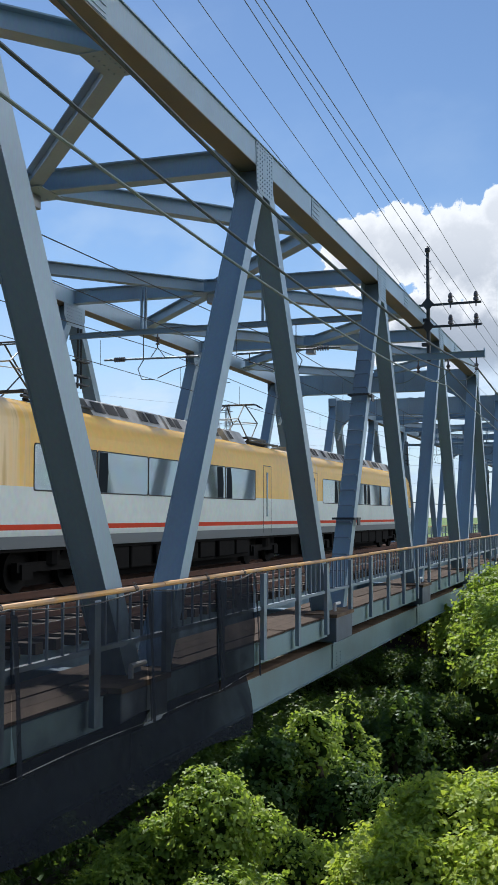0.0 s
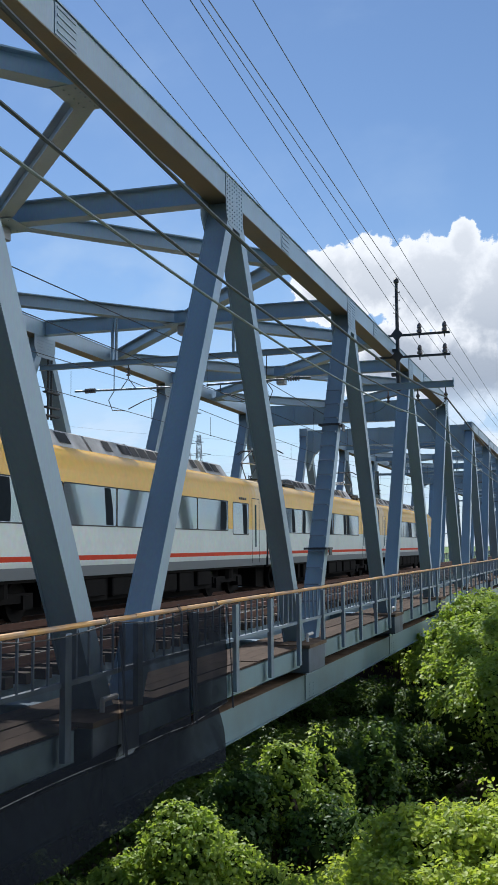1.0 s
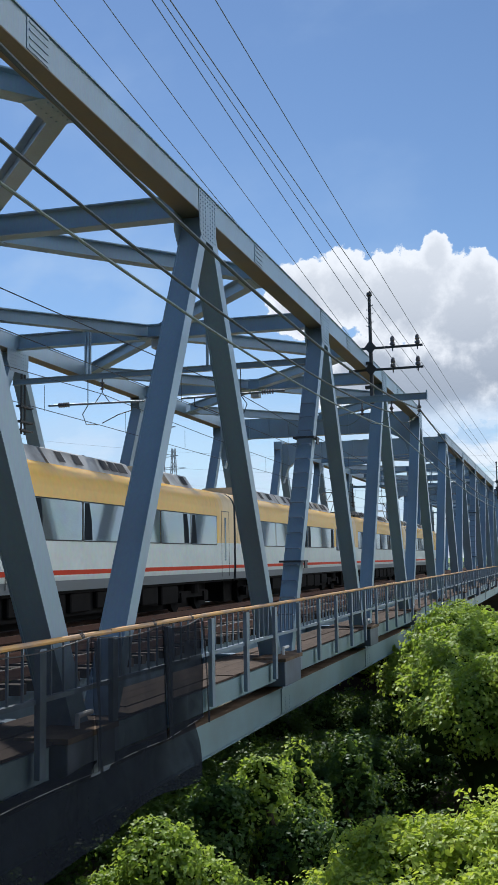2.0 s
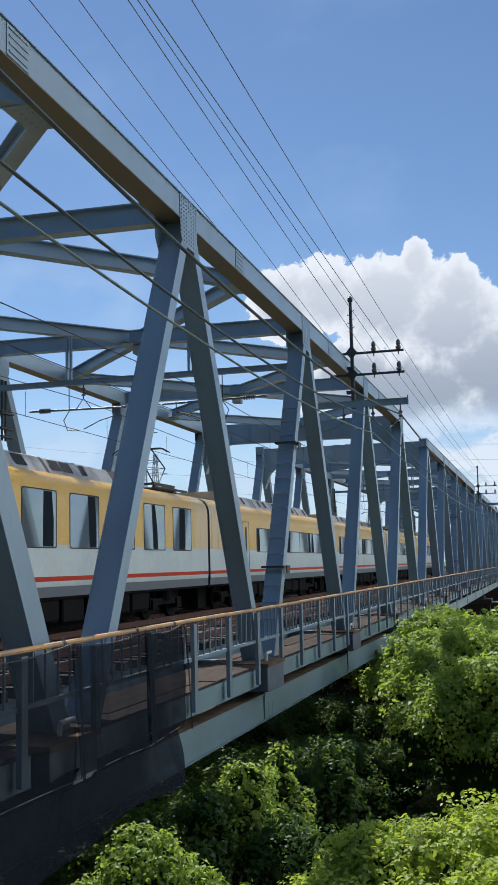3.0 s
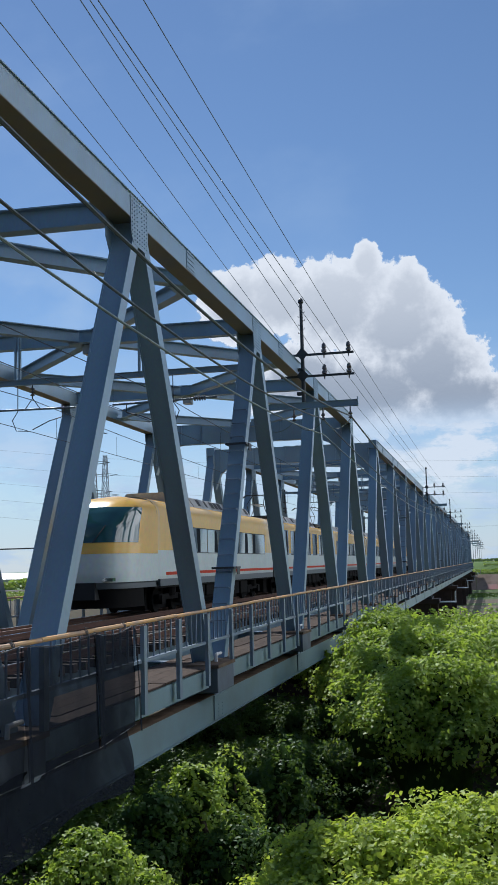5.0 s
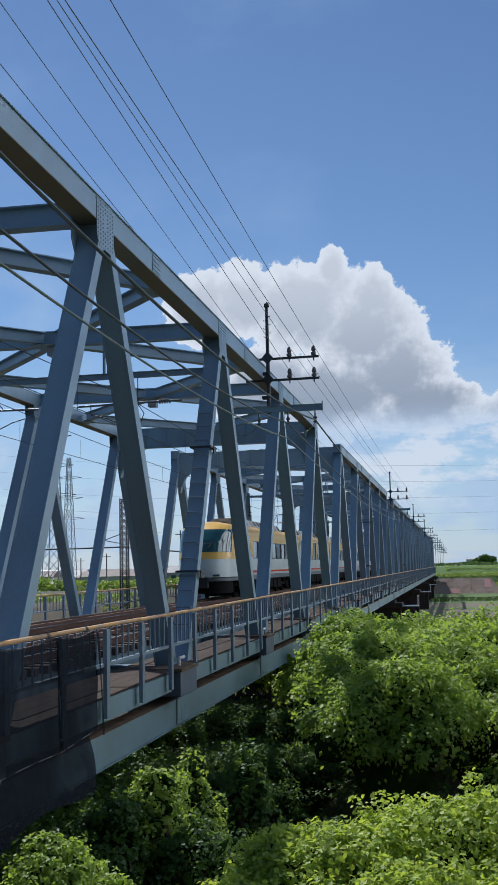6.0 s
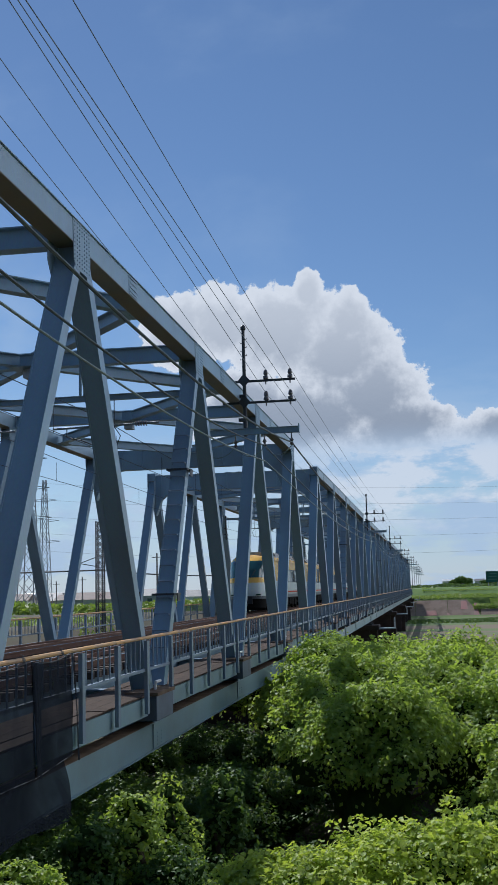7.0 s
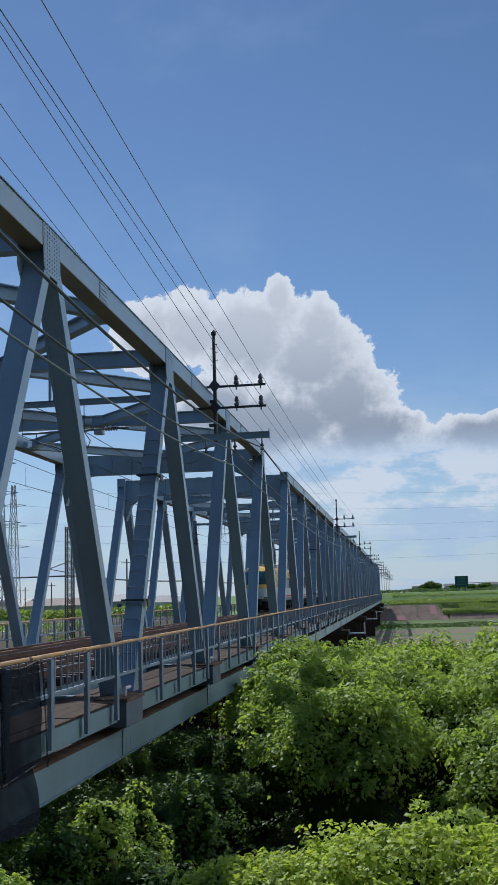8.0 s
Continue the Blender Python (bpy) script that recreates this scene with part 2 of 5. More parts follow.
def rod(bm, p, q, r, n=8, r2=None):
    p, q = Vector(p), Vector(q)
    d = (q - p).normalized()
    s = d.orthogonal().normalized()
    u = d.cross(s)
    rings = []
    for e, rad in ((p, r), (q, r if r2 is None else r2)):
        rings.append([bm.verts.new(e + (s * math.cos(2 * math.pi * i / n) + u * math.sin(2 * math.pi * i / n)) * rad) for i in range(n)])
    for i in range(n):
        bm.faces.new((rings[0][i], rings[0][(i + 1) % n], rings[1][(i + 1) % n], rings[1][i]))
    bm.faces.new(rings[0][::-1])
    bm.faces.new(rings[1])


def lathe(bm, base, profile, n=10):
    """A turned solid on a vertical axis: profile of (radius, height)."""
    base = Vector(base)
    rings = [[bm.verts.new(base + Vector((r * math.cos(2 * math.pi * i / n), r * math.sin(2 * math.pi * i / n), z))) for i in range(n)] for r, z in profile]
    for a, b in zip(rings, rings[1:]):
        for i in range(n):
            bm.faces.new((a[i], a[(i + 1) % n], b[(i + 1) % n], b[i]))
    bm.faces.new(rings[0][::-1])
    bm.faces.new(rings[-1])


def tube(bm, pts, r, n=6):
    """A round bar swept along a line of points, in one piece."""
    pts = [Vector(p) for p in pts]
    rings, s = [], None
    for i, p in enumerate(pts):
        d = (pts[min(i + 1, len(pts) - 1)] - pts[max(i - 1, 0)]).normalized()
        s = d.orthogonal().normalized() if s is None else (s - d * s.dot(d)).normalized()
        u = d.cross(s)
        rings.append([bm.verts.new(p + (s * math.cos(2 * math.pi * k / n) + u * math.sin(2 * math.pi * k / n)) * r) for k in range(n)])
    for a, b in zip(rings, rings[1:]):
        for k in range(n):
            bm.faces.new((a[k], a[(k + 1) % n], b[(k + 1) % n], b[k]))
    bm.faces.new(rings[0][::-1])
    bm.faces.new(rings[-1])


def section(bm, p, q, outline, up=(0, 0, 1)):
    """A rolled or built-up section in one piece: outline of (across, up) drawn out from p to q."""
    p, q = Vector(p), Vector(q)
    d = (q - p).normalized()
    s = d.cross(Vector(up)).normalized()
    u = s.cross(d)
    a, b = ([bm.verts.new(e + s * x + u * y) for x, y in outline] for e in (p, q))
    n = len(outline)
    bm.faces.new(a[::-1])
    bm.faces.new(b)
    for i in range(n):
        bm.faces.new((a[i], a[(i + 1) % n], b[(i + 1) % n], b[i]))


def sheet(bm, pts_a, pts_b):
    """A ruled strip between two rows of points."""
    a, b = [bm.verts.new(p) for p in pts_a], [bm.verts.new(p) for p in pts_b]
    for i in range(len(a) - 1):
        bm.faces.new((a[i], a[i + 1], b[i + 1], b[i]))


def prism(bm, outline, x0, x1):
    """An outline in y, z drawn out from x0 to x1."""
    a = [bm.verts.new((x0, y, z)) for y, z in outline]
    b = [bm.verts.new((x1, y, z)) for y, z in outline]
    n = len(outline)
    bm.faces.new(a)
    bm.faces.new(b[::-1])
    for i in range(n):
        bm.faces.new((a[i], b[i], b[(i + 1) % n], a[(i + 1) % n]))


def part(name, bm, material, parent=None, label="", smooth=False):
    """Links a bmesh as one mesh object, under a thing or a part."""
    bmesh.ops.recalc_face_normals(bm, faces=bm.faces)
    me = bpy.data.meshes.new(name)
    bm.to_mesh(me)
    bm.free()
    me.materials.append(material)
    if smooth:
        me.polygons.foreach_set("use_smooth", [True] * len(me.polygons))
    ob = new(name, me)
    if parent:
        ob.parent = parent
    if label:
        ob["label"] = label
    return ob


def same(name, ob, m, parent):
    """Another piece on the same mesh."""
    o = new(name, ob.data)
    o.parent = parent
    o.matrix_basis = m
    return o


def thing(name, label, category, at=(0, 0, 0), group="", kind=""):
    ob = new(name)
    ob.location = at
    return tagged(ob, label, category, group, kind)


B = bmesh.new

# ---- the bridge ----
PANEL, C1, SPAN = 9.78, 17.52, 49.9     # spacing of the upper joints, the first joint in view, spacing of the spans
XN, XF = -6.0, -15.67                   # outer faces of the two trusses
SKEW, LEAD = -0.30, 0.10                # the far truss stands a little behind the near one; diagonals against their plates
ZT, ZB = 8.25, -1.74                    # top of the upper chord, underside of the lower chord
Y0 = C1 - 1.5 * PANEL                   # start of the first span's lower chord
SPANS = 6
TRACKS = (-8.75, -12.45)


def rivets(bm, x, y0, z0, w, h, side, nx, nz):
    for i in range(nx):
        for j in range(nz):
            if 0.35 < i / (nx - 1) < 0.65 and 0.3 < j / (nz - 1) < 0.75:
                continue
            y, z = y0 + w * (0.08 + 0.84 * i / (nx - 1)), z0 + h * (0.06 + 0.88 * j / (nz - 1))
            rod(bm, (x, y, z), (x + side * 0.014, y, z), 0.020, 6, 0.010)


def truss_span():
    """One truss span from its lower end at y = 0: everything that is steel of the span itself."""
    span = thing("bridge_span", "blue-grey painted riveted steel through-truss railway bridge span on brown piers", "bridge", group="bridge spans")
    length = 5 * PANEL
    joints = [PANEL * (k + 0.5) for k in range(5)]
    feet = [PANEL * k for k in range(6)]
    for side, x in ((1, XN), (-1, XF)):
        xi = x - side * 0.42
        xm = (x + xi) / 2
        sk = SKEW if side < 0 else 0.0
        tops, lows = [y + sk for y in joints], [y + sk for y in feet]
        bm = B()
        lo, hi = min(x, xi) + (0.012 if side < 0 else 0), max(x, xi) - (0.012 if side > 0 else 0)
        box(bm, (lo, tops[0] - 0.3, ZT - 0.43), (hi, tops[-1] + 0.3, ZT))
        part("top_chord", bm, STEEL, span)
        # thin brown plate: bounced light from below, put into the soffit's colour
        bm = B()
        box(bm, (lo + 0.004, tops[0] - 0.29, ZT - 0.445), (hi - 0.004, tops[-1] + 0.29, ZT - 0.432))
        part("chord_soffit", bm, SOFFITTINT, span, "underside of the upper girder, coloured brown for light bounced from below")
        bm = B()
        box(bm, (lo - 0.03, tops[0] - 0.32, ZT + 0.001), (hi + 0.03, tops[-1] + 0.32, ZT + 0.02))
        part("chord_cover_plate", bm, STEEL, span)
        bm = B()
        box(bm, (lo, lows[0] - 0.3, ZB), (hi, lows[-1] + 0.3, ZB + 0.53))
        part("bottom_chord", bm, TEAL, span, "weathered blue-green girder")
        bm = B()
        box(bm, (lo + 0.01, lows[0] - 0.28, ZB + 0.532), (hi - 0.01, lows[-1] + 0.28, ZB + 0.545))
        part("chord_top_plate", bm, DIRT, span, "rusty dirt-covered top of the lower girder")
        bm = B()
        box(bm, (lo - 0.02, lows[0] - 0.3, ZB - 0.022), (hi + 0.06, lows[-1] + 0.3, ZB - 0.002))
        part("chord_flange", bm, TEAL, span)
        # joints of the upper chord
        gus = riv = None
        for y in tops:
            if gus is None:
                bm = B()
                prism(bm, [(-0.47, 0.87), (0.47, 0.87), (0.47, 0.02), (0.36, -0.03), (-0.30, -0.03), (-0.44, 0.12)], 0, 0.012 * side)
                gus = part("gusset_plate", bm, STEEL, span)
                gus.location = (x - side * 0.012, y, ZT - 0.87)
                bm = B()
                rivets(bm, 0.012 * side, -0.47, 0.0, 0.94, 0.87, side, 7, 11)
                riv = part("rivets", bm, STEEL, gus)
                riv["kind"] = "stuff"
                gus_in = None
            else:
                g = same("gusset_plate", gus, Matrix.Translation((x - side * 0.012, y, ZT - 0.87)), span)
                same("rivets", riv, Matrix(), g)["kind"] = "stuff"
            if gus_in is None:
                bm = B()
                prism(bm, [(-0.62, 0.42), (0.62, 0.42), (0.62, 0.02), (0.42, -0.22), (-0.42, -0.22), (-0.62, 0.05)], 0, -0.012 * side)
                gus_in = part("inner_gusset_plate", bm, STEEL, span)
                gus_in.location = (xi, y, ZT - 0.85)
                bm = B()
                rivets(bm, -0.012 * side, -0.5, -0.15, 1.0, 0.55, -side, 8, 6)
                riv_in = part("rivets", bm, STEEL, gus_in)
                riv_in["kind"] = "stuff"
            else:
                g = same("inner_gusset_plate", gus_in, Matrix.Translation((xi, y, ZT - 0.85)), span)
                same("rivets", riv_in, Matrix(), g)["kind"] = "stuff"
        # splices of the upper chord
        for y in tops[:-1]:
            bm = B()
            box(bm, (x - side * 0.011 if side > 0 else x, y + 3.05, ZT - 0.42), (x if side > 0 else x + 0.011, y + 3.62, ZT - 0.01))
            for i in range(4):
                z = ZT - 0.37 + 0.1 * i
                box(bm, (x - 0.012 if side < 0 else x, y + 3.10, z), (x if side < 0 else x + 0.012, y + 3.58, z + 0.025))
            part("splice_plate", bm, STEEL, span)
        # diagonals: closed sections with flange edges
        for k, yt in enumerate(tops):
            for low in (lows[k], lows[k + 1]):
                lean = 1 if low < yt else -1
                heavy = k == 0 and lean < 0
                a = Vector((xm, low + LEAD + lean * 0.12 + (0.16 if heavy else 0.0), ZB + 0.32))
                b = Vector((xm, yt + LEAD - lean * 0.10 + (0.10 if heavy else 0.0), ZT - 0.42))
                end = (k == 0 and lean > 0) or (k == 4 and lean < 0)
                bm = B()
                d = (b - a).normalized()
                n = Vector((0, -d.z, d.y))
                wide = 0.50 if heavy else 0.44 if end else 0.38
                w = wide / 2 - 0.05
                section(bm, a, b, [(-0.205, -w), (-0.175, -w), (-0.175, -w + 0.012), (0.175, -w + 0.012), (0.175, -w), (0.205, -w), (0.205, w), (0.175, w), (0.175, w - 0.012), (-0.175, w - 0.012), (-0.175, w), (-0.205, w)], n)
                part("diagonal", bm, STEEL, span)
        # lower joints: gusset down to the lower chord
        for y in lows:
            bm = B()
            prism(bm, [(-0.75, ZB + 0.02), (0.75, ZB + 0.02), (0.72, ZB + 0.95), (0.5, ZB + 1.15), (-0.5, ZB + 1.15), (-0.72, ZB + 0.95)], x, x - side * 0.012)
            part("lower_gusset", bm, STEEL, span)
            bm = B()
            box(bm, (x if side > 0 else x - 0.016, y - 0.45, ZB + 0.01), (x + 0.016 if side > 0 else x, y + 0.75, ZB + 0.52))
            for i in range(2):
                for j in range(4):
                    rod(bm, (x + side * 0.016, y - 0.16 + 0.32 * i, ZB + 0.07 + 0.08 * j), (x + side * 0.03, y - 0.16 + 0.32 * i, ZB + 0.07 + 0.08 * j), 0.016, 6, 0.01)
            part("chord_splice", bm, TEAL, span)
    # cross struts and lateral bracing between the upper chords
    xa, xb, xc = XN - 0.43, XF + 0.43, (XN + XF) / 2
    zs, zb = ZT - 0.16, ZT - 0.19

    def lag(x):
        return SKEW * (xa - x) / (xa - xb)

    for k, y in enumerate(joints):
        if 0 < k < 4:
            bm = B()
            ibeam(bm, (xa, y + 0.06, zs), (xb, y + 0.06 + SKEW, zs), 0.30, 0.43)
            part("cross_strut", bm, STEEL, span)
            yc = y + SKEW / 2
            bm = B()
            box(bm, (xc - 0.5, yc - 0.45, zs - 0.232), (xc + 0.5, yc + 0.45, zs - 0.220))
            for p in range(5):
                for q in (-0.32, 0.32):
                    rod(bm, (xc - 0.4 + 0.2 * p, yc + q, zs - 0.232), (xc - 0.4 + 0.2 * p, yc + q, zs - 0.248), 0.018, 6, 0.01)
            part("joint_plate", bm, STEEL, span)
            bm = B()
            box(bm, (xc - 0.16, yc - 0.16, zs - 0.50), (xc + 0.16, yc + 0.16, zs - 0.233))
            bmesh.ops.bevel(bm, geom=bm.edges[:], offset=0.015, segments=1, affect="EDGES")
            part("bearing_block", bm, GALV, span, "pale steel block under the joint")
    for k in range(4):
        ym = (joints[k] + joints[k + 1]) / 2
        for x in (xa, xb):
            s = 1 if x == xa else -1
            yx = ym + lag(x)
            for y in (joints[k], joints[k + 1]):
                e = 1 if y > ym else -1
                bm = B()
                ibeam(bm, (x - s * 0.16, yx + e * 0.22, zb), (xc + s * 0.22, y + SKEW / 2 - e * 0.25, zb), 0.28, 0.34)
                part("lateral_brace", bm, STEEL, span)
            bm = B()
            box(bm, (min(x, x - s * 0.45), yx - 0.42, zb - 0.186), (max(x, x - s * 0.45), yx + 0.42, zb - 0.174))
            for i in range(5):
                for j in range(2):
                    rod(bm, (x - s * (0.1 + 0.18 * j), yx - 0.3 + 0.15 * i, zb - 0.186), (x - s * (0.1 + 0.18 * j), yx - 0.3 + 0.15 * i, zb - 0.202), 0.018, 6, 0.01)
            part("brace_plate", bm, STEEL, span)
    # arched portals at both ends
    for y in (joints[0], joints[4]):
        bm = B()
        top, n = ZT - 0.10, 28
        up, dn = [], []
        for i in range(n + 1):
            x = xa + (xb - xa) * i / n
            d = min(xa - x, x - xb)
            r = 1.35
            arch = 0.0 if d > r else r - math.sqrt(max(0.0, r * r - (r - d) ** 2))
            up.append(x)
            dn.append(ZT - 1.02 - arch * 1.0)
        for o in (-0.14, 0.14):
            for i in range(n):
                v = [bm.verts.new((q, y + o + lag(q), z)) for q, z in ((up[i], dn[i]), (up[i + 1], dn[i + 1]), (up[i + 1], top), (up[i], top))]
                bm.faces.new(v)
        sheet(bm, [(q, y - 0.2 + lag(q), z) for q, z in zip(up, dn)], [(q, y + 0.2 + lag(q), z) for q, z in zip(up, dn)])
        sheet(bm, [(q, y - 0.2 + lag(q), top) for q in up], [(q, y + 0.2 + lag(q), top) for q in up])
        for i in range(3, n, 3):
            for e in (-1, 1):
                yy = y + lag(up[i]) + e * 0.14
                box(bm, (up[i] - 0.012, yy - (0.05 if e < 0 else 0), dn[i]), (up[i] + 0.012, yy + (0.05 if e > 0 else 0), top))
        part("portal_frame", bm, STEEL, span)
    # floor: cross girders under every lower joint and two stringers a track
    for y in feet:
        bm = B()
        ibeam(bm, (XN - 0.43, y, -1.02), (XF + 0.43, y + SKEW, -1.02), 0.32, 1.0)
        part("cross_girder", bm, STEEL, span)
    for tx in TRACKS:
        for o in (-0.8, 0.8):
            bm = B()
            ibeam(bm, (tx + o, 0.0, -0.66), (tx + o, length, -0.66), 0.26, 0.62)
            part("stringer", bm, STEEL, span)
    # ladder with two small platforms on one diagonal
    lx = XN - 0.21
    a, b = Vector((lx, feet[2] + LEAD + 0.12, ZB + 0.32)), Vector((lx, joints[2] + LEAD - 0.10, ZT - 0.42))
    d = (b - a).normalized()
    n = Vector((0, -d.z, d.y))
    for i in range(16):
        c = a + d * (1.4 + 0.42 * i) + n * 0.235
        bm = B()
        tube(bm, [c + Vector((-0.17, 0, 0)) - n * 0.085, c + Vector((-0.17, 0, 0)), c + Vector((0.17, 0, 0)), c + Vector((0.17, 0, 0)) - n * 0.085], 0.018, 6)
        part("ladder_rung", bm, RAILBLUE, span)
    for z in (1.50, 4.62):
        c = a + d * ((z - a.z) / d.z)
        bm = B()
        for s in (-1, 1):
            box(bm, (c.x + s * 0.245 - 0.03, c.y - 0.24, c.z - 0.025), (c.x + s * 0.245 + 0.03, c.y + 0.27, c.z + 0.025))
        box(bm, (c.x - 0.275, c.y - 0.32, c.z - 0.025), (c.x + 0.275, c.y - 0.2405, c.z + 0.025))
        box(bm, (c.x - 0.275, c.y + 0.2705, c.z - 0.025), (c.x + 0.275, c.y + 0.33, c.z + 0.025))
        box(bm, (c.x + 0.2755, c.y - 0.1, c.z - 0.16), (c.x + 0.30, c.y + 0.16, c.z + 0.025))
        part("ladder_collar", bm, DARKMETAL, span)
    return span


first_span = truss_span()
first_span.location = (0, Y0, 0)
for k in range(1, SPANS):
    copy_thing(first_span, Matrix.Translation((0, Y0 + SPAN * k, 0)))
copy_thing(first_span, Matrix.Translation((0, Y0 - SPAN, 0)))
END = Y0 + SPAN * SPANS


def walkway_side(x, s, y0, y1, label, group, top_material, full):
    """Railing with posts and balusters, edge beam and node boxes; s = 1 where the outside is to +x."""
    rail = thing("walkway_railing", label, "railing", group=group)
    bm = B()
    rod(bm, (0, 0, 0), (0, 5.856, 0), 0.034, 8)
    tubes = part("handrail", bm, top_material, rail, "rust-stained tubular handrail")
    tubes.matrix_basis = Matrix.Translation((x, y0, 0.655))
    for i in range(1, int((y1 - y0) / 5.868)):
        same("handrail", tubes, Matrix.Translation((x, y0 + 5.868 * i, 0.655 + 0.004 * (i % 3))), rail)
    bm = B()
    box(bm, (x - 0.035, y0, 0.0), (x + 0.035, y1, 0.055))
    part("bottom_rail", bm, RAILBLUE, rail)
    step, bal = 1.956, 0.326
    post = baluster = None
    n = int((y1 - y0) / step)
    for i in range(n + 1):
        m = Matrix.Translation((x + s * 0.045, y0 + step * i, 0))
        if post is None:
            bm = B()
            box(bm, (-0.035, -0.075, -0.82), (0.035, -0.060, 0.60))
            box(bm, (-0.035, 0.060, -0.82), (0.035, 0.075, 0.60))
            box(bm, (0.020, -0.060, -0.82), (0.035, 0.060, 0.60))
            post = part("post", bm, RAILBLUE, rail)
            post.matrix_basis = m
        else:
            same("post", post, m, rail)
    far = B()
    for i in range(n * 6):
        y = y0 + bal * i
        if i % 6 == 0:
            continue
        if full and y < 66:
            if baluster is None:
                bm = B()
                box(bm, (-0.013, -0.013, 0.056), (0.013, 0.013, 0.626))
                baluster = part("baluster", bm, RAILBLUE, rail)
                baluster.matrix_basis = Matrix.Translation((x, y, 0))
            else:
                same("baluster", baluster, Matrix.Translation((x, y, 0)), rail)
        else:
            box(far, (x - 0.013, y - 0.013, 0.056), (x + 0.013, y + 0.013, 0.626))
    part("far_balusters", far, RAILBLUE, rail)["kind"] = "stuff"
    return rail


walkway_side(-5.72, 1, 16.47 - 1.956 * 8, END - 1.5, "blue steel walkway railing with thin balusters and a rusty handrail", "walkway railings", RUSTRAIL, True)
walkway_side(-15.95, -1, 2.0, END - 1.5, "pale walkway railing with thin balusters and a rusty handrail", "walkway railings", RUSTRAIL, False)


def edge_beams():
    """Blue-green edge beams of the walkway, one a panel, and the boxed joints between them."""
    for x, s in ((-5.80, 1), (-15.87, -1)):
        for k in range(SPANS):
            for j in range(6):
                y = Y0 + SPAN * k + PANEL * j
                if j < 5:
                    e = thing("walkway_edge_beam", "blue-green painted steel edge beam under the walkway railing", "beam", group="walkway edge beams")
                    bm = B()
                    y1 = y + PANEL - 0.79 if j < 4 else y + PANEL + 1.21
                    box(bm, (x - 0.012, y + 0.01, -0.89), (x + 0.012, y1 - 0.82, -0.548))
                    part("web", bm, TEAL, e)
                    for z in (-0.565, -0.907):
                        bm = B()
                        box(bm, (x - 0.13 if s > 0 else x - 0.02, y + 0.01, z), (x + 0.02 if s > 0 else x + 0.13, y1 - 0.82, z + 0.016))
                        part("flange", bm, TEAL, e)
                b = thing("joint_box", "blue-grey steel box round the foot of the diagonals", "bracket", group="joint boxes")
                bm = B()
                box(bm, (min(x - s * 0.5, x + s * 0.17), y - 1.45, -1.04), (max(x - s * 0.5, x + s * 0.17), y - 0.12, -0.54))
                bmesh.ops.bevel(bm, geom=bm.edges[:], offset=0.012, segments=1, affect="EDGES")
                part("shell", bm, BOXGREY, b)
                bm = B()
                box(bm, (min(x - s * 0.5, x + s * 0.20), y - 1.50, -0.538), (max(x - s * 0.5, x + s * 0.20), y - 0.07, -0.47))
                part("lid", bm, DIRT, b, "sand-covered lid")
                bm = B()
                tube(bm, [(x - s * 0.05, y - 0.75, -0.47), (x - s * 0.05, y - 0.75, -0.32), (x - s * 0.05, y - 0.35, -0.32)], 0.035, 8)
                part("vent_pipe", bm, WHITE, b, "small white bent pipe")


edge_beams()


def railway_track(tx):
    track = thing("railway_track", "rusty rails on dark timber sleepers across the bridge", "railway track", group="railway tracks")
    for o in (-0.75, 0.75):
        bm = B()
        box(bm, (tx + o - 0.065, -45, -0.155), (tx + o + 0.065, END + 60, -0.135))
        box(bm, (tx + o - 0.009, -45, -0.134), (tx + o + 0.009, END + 60, -0.046))
        box(bm, (tx + o - 0.036, -45, -0.045), (tx + o + 0.036, END + 60, -0.004))
        part("rail", bm, RAIL, track)
        bm = B()
        box(bm, (tx + o - 0.030, -45, -0.0035), (tx + o + 0.030, END + 60, 0.0))
        part("rail_head", bm, RAILTOP, track)
        bm = B()
        o2 = o * 0.72
        box(bm, (tx + o2 - 0.05, -45, -0.155), (tx + o2 + 0.05, END, -0.06))
        part("guard_rail", bm, RAIL, track)
    bm = B()
    box(bm, (-0.12, -0.10, -0.31), (0.12, 0.10, -0.157))
    for v in bm.verts:
        v.co.x *= 10.4
    first = part("sleeper", bm, SLEEPER, track)
    first.matrix_basis = Matrix.Translation((tx, 4.0, 0))
    n = 0
    rest = B()
    y = 4.0 + 0.56
    while y < END:
        if n < 140:
            same("sleeper", first, Matrix.Translation((tx + 0.02 * math.sin(n * 7.3), y, 0)), track)
        else:
            box(rest, (tx - 1.25, y - 0.1, -0.31), (tx + 1.25, y + 0.1, -0.157))
        n += 1
        y += 0.56
    y = 4.0 - 0.56
    while y > -45:
        box(rest, (tx - 1.25, y - 0.1, -0.31), (tx + 1.25, y + 0.1, -0.157))
        y -= 0.56
    part("far_sleepers", rest, SLEEPER, track)["kind"] = "stuff"


for tx in TRACKS:
    railway_track(tx)


def walkway_floor(x0, x1):
    floor = thing("walkway_floor", "brown weathered plank walkway beside the track", "walkway")
    bm = B()
    w = (x1 - x0) / 4
    box(bm, (0.010, 0, -0.035), (w - 0.010, 3.98, 0))
    first = part("plank", bm, DECK, floor)
    first.matrix_basis = Matrix.Translation((x0, 2.0, -0.505))
    for i in range(74):
        for j in range(4):
            if i or j:
                same("plank", first, Matrix.Translation((x0 + w * j, 2.0 + 4.0 * i, -0.505 + 0.004 * ((i * 3 + j * 5) % 4))), floor)


walkway_floor(-7.10, -5.785)
walkway_floor(-15.75, -14.5)


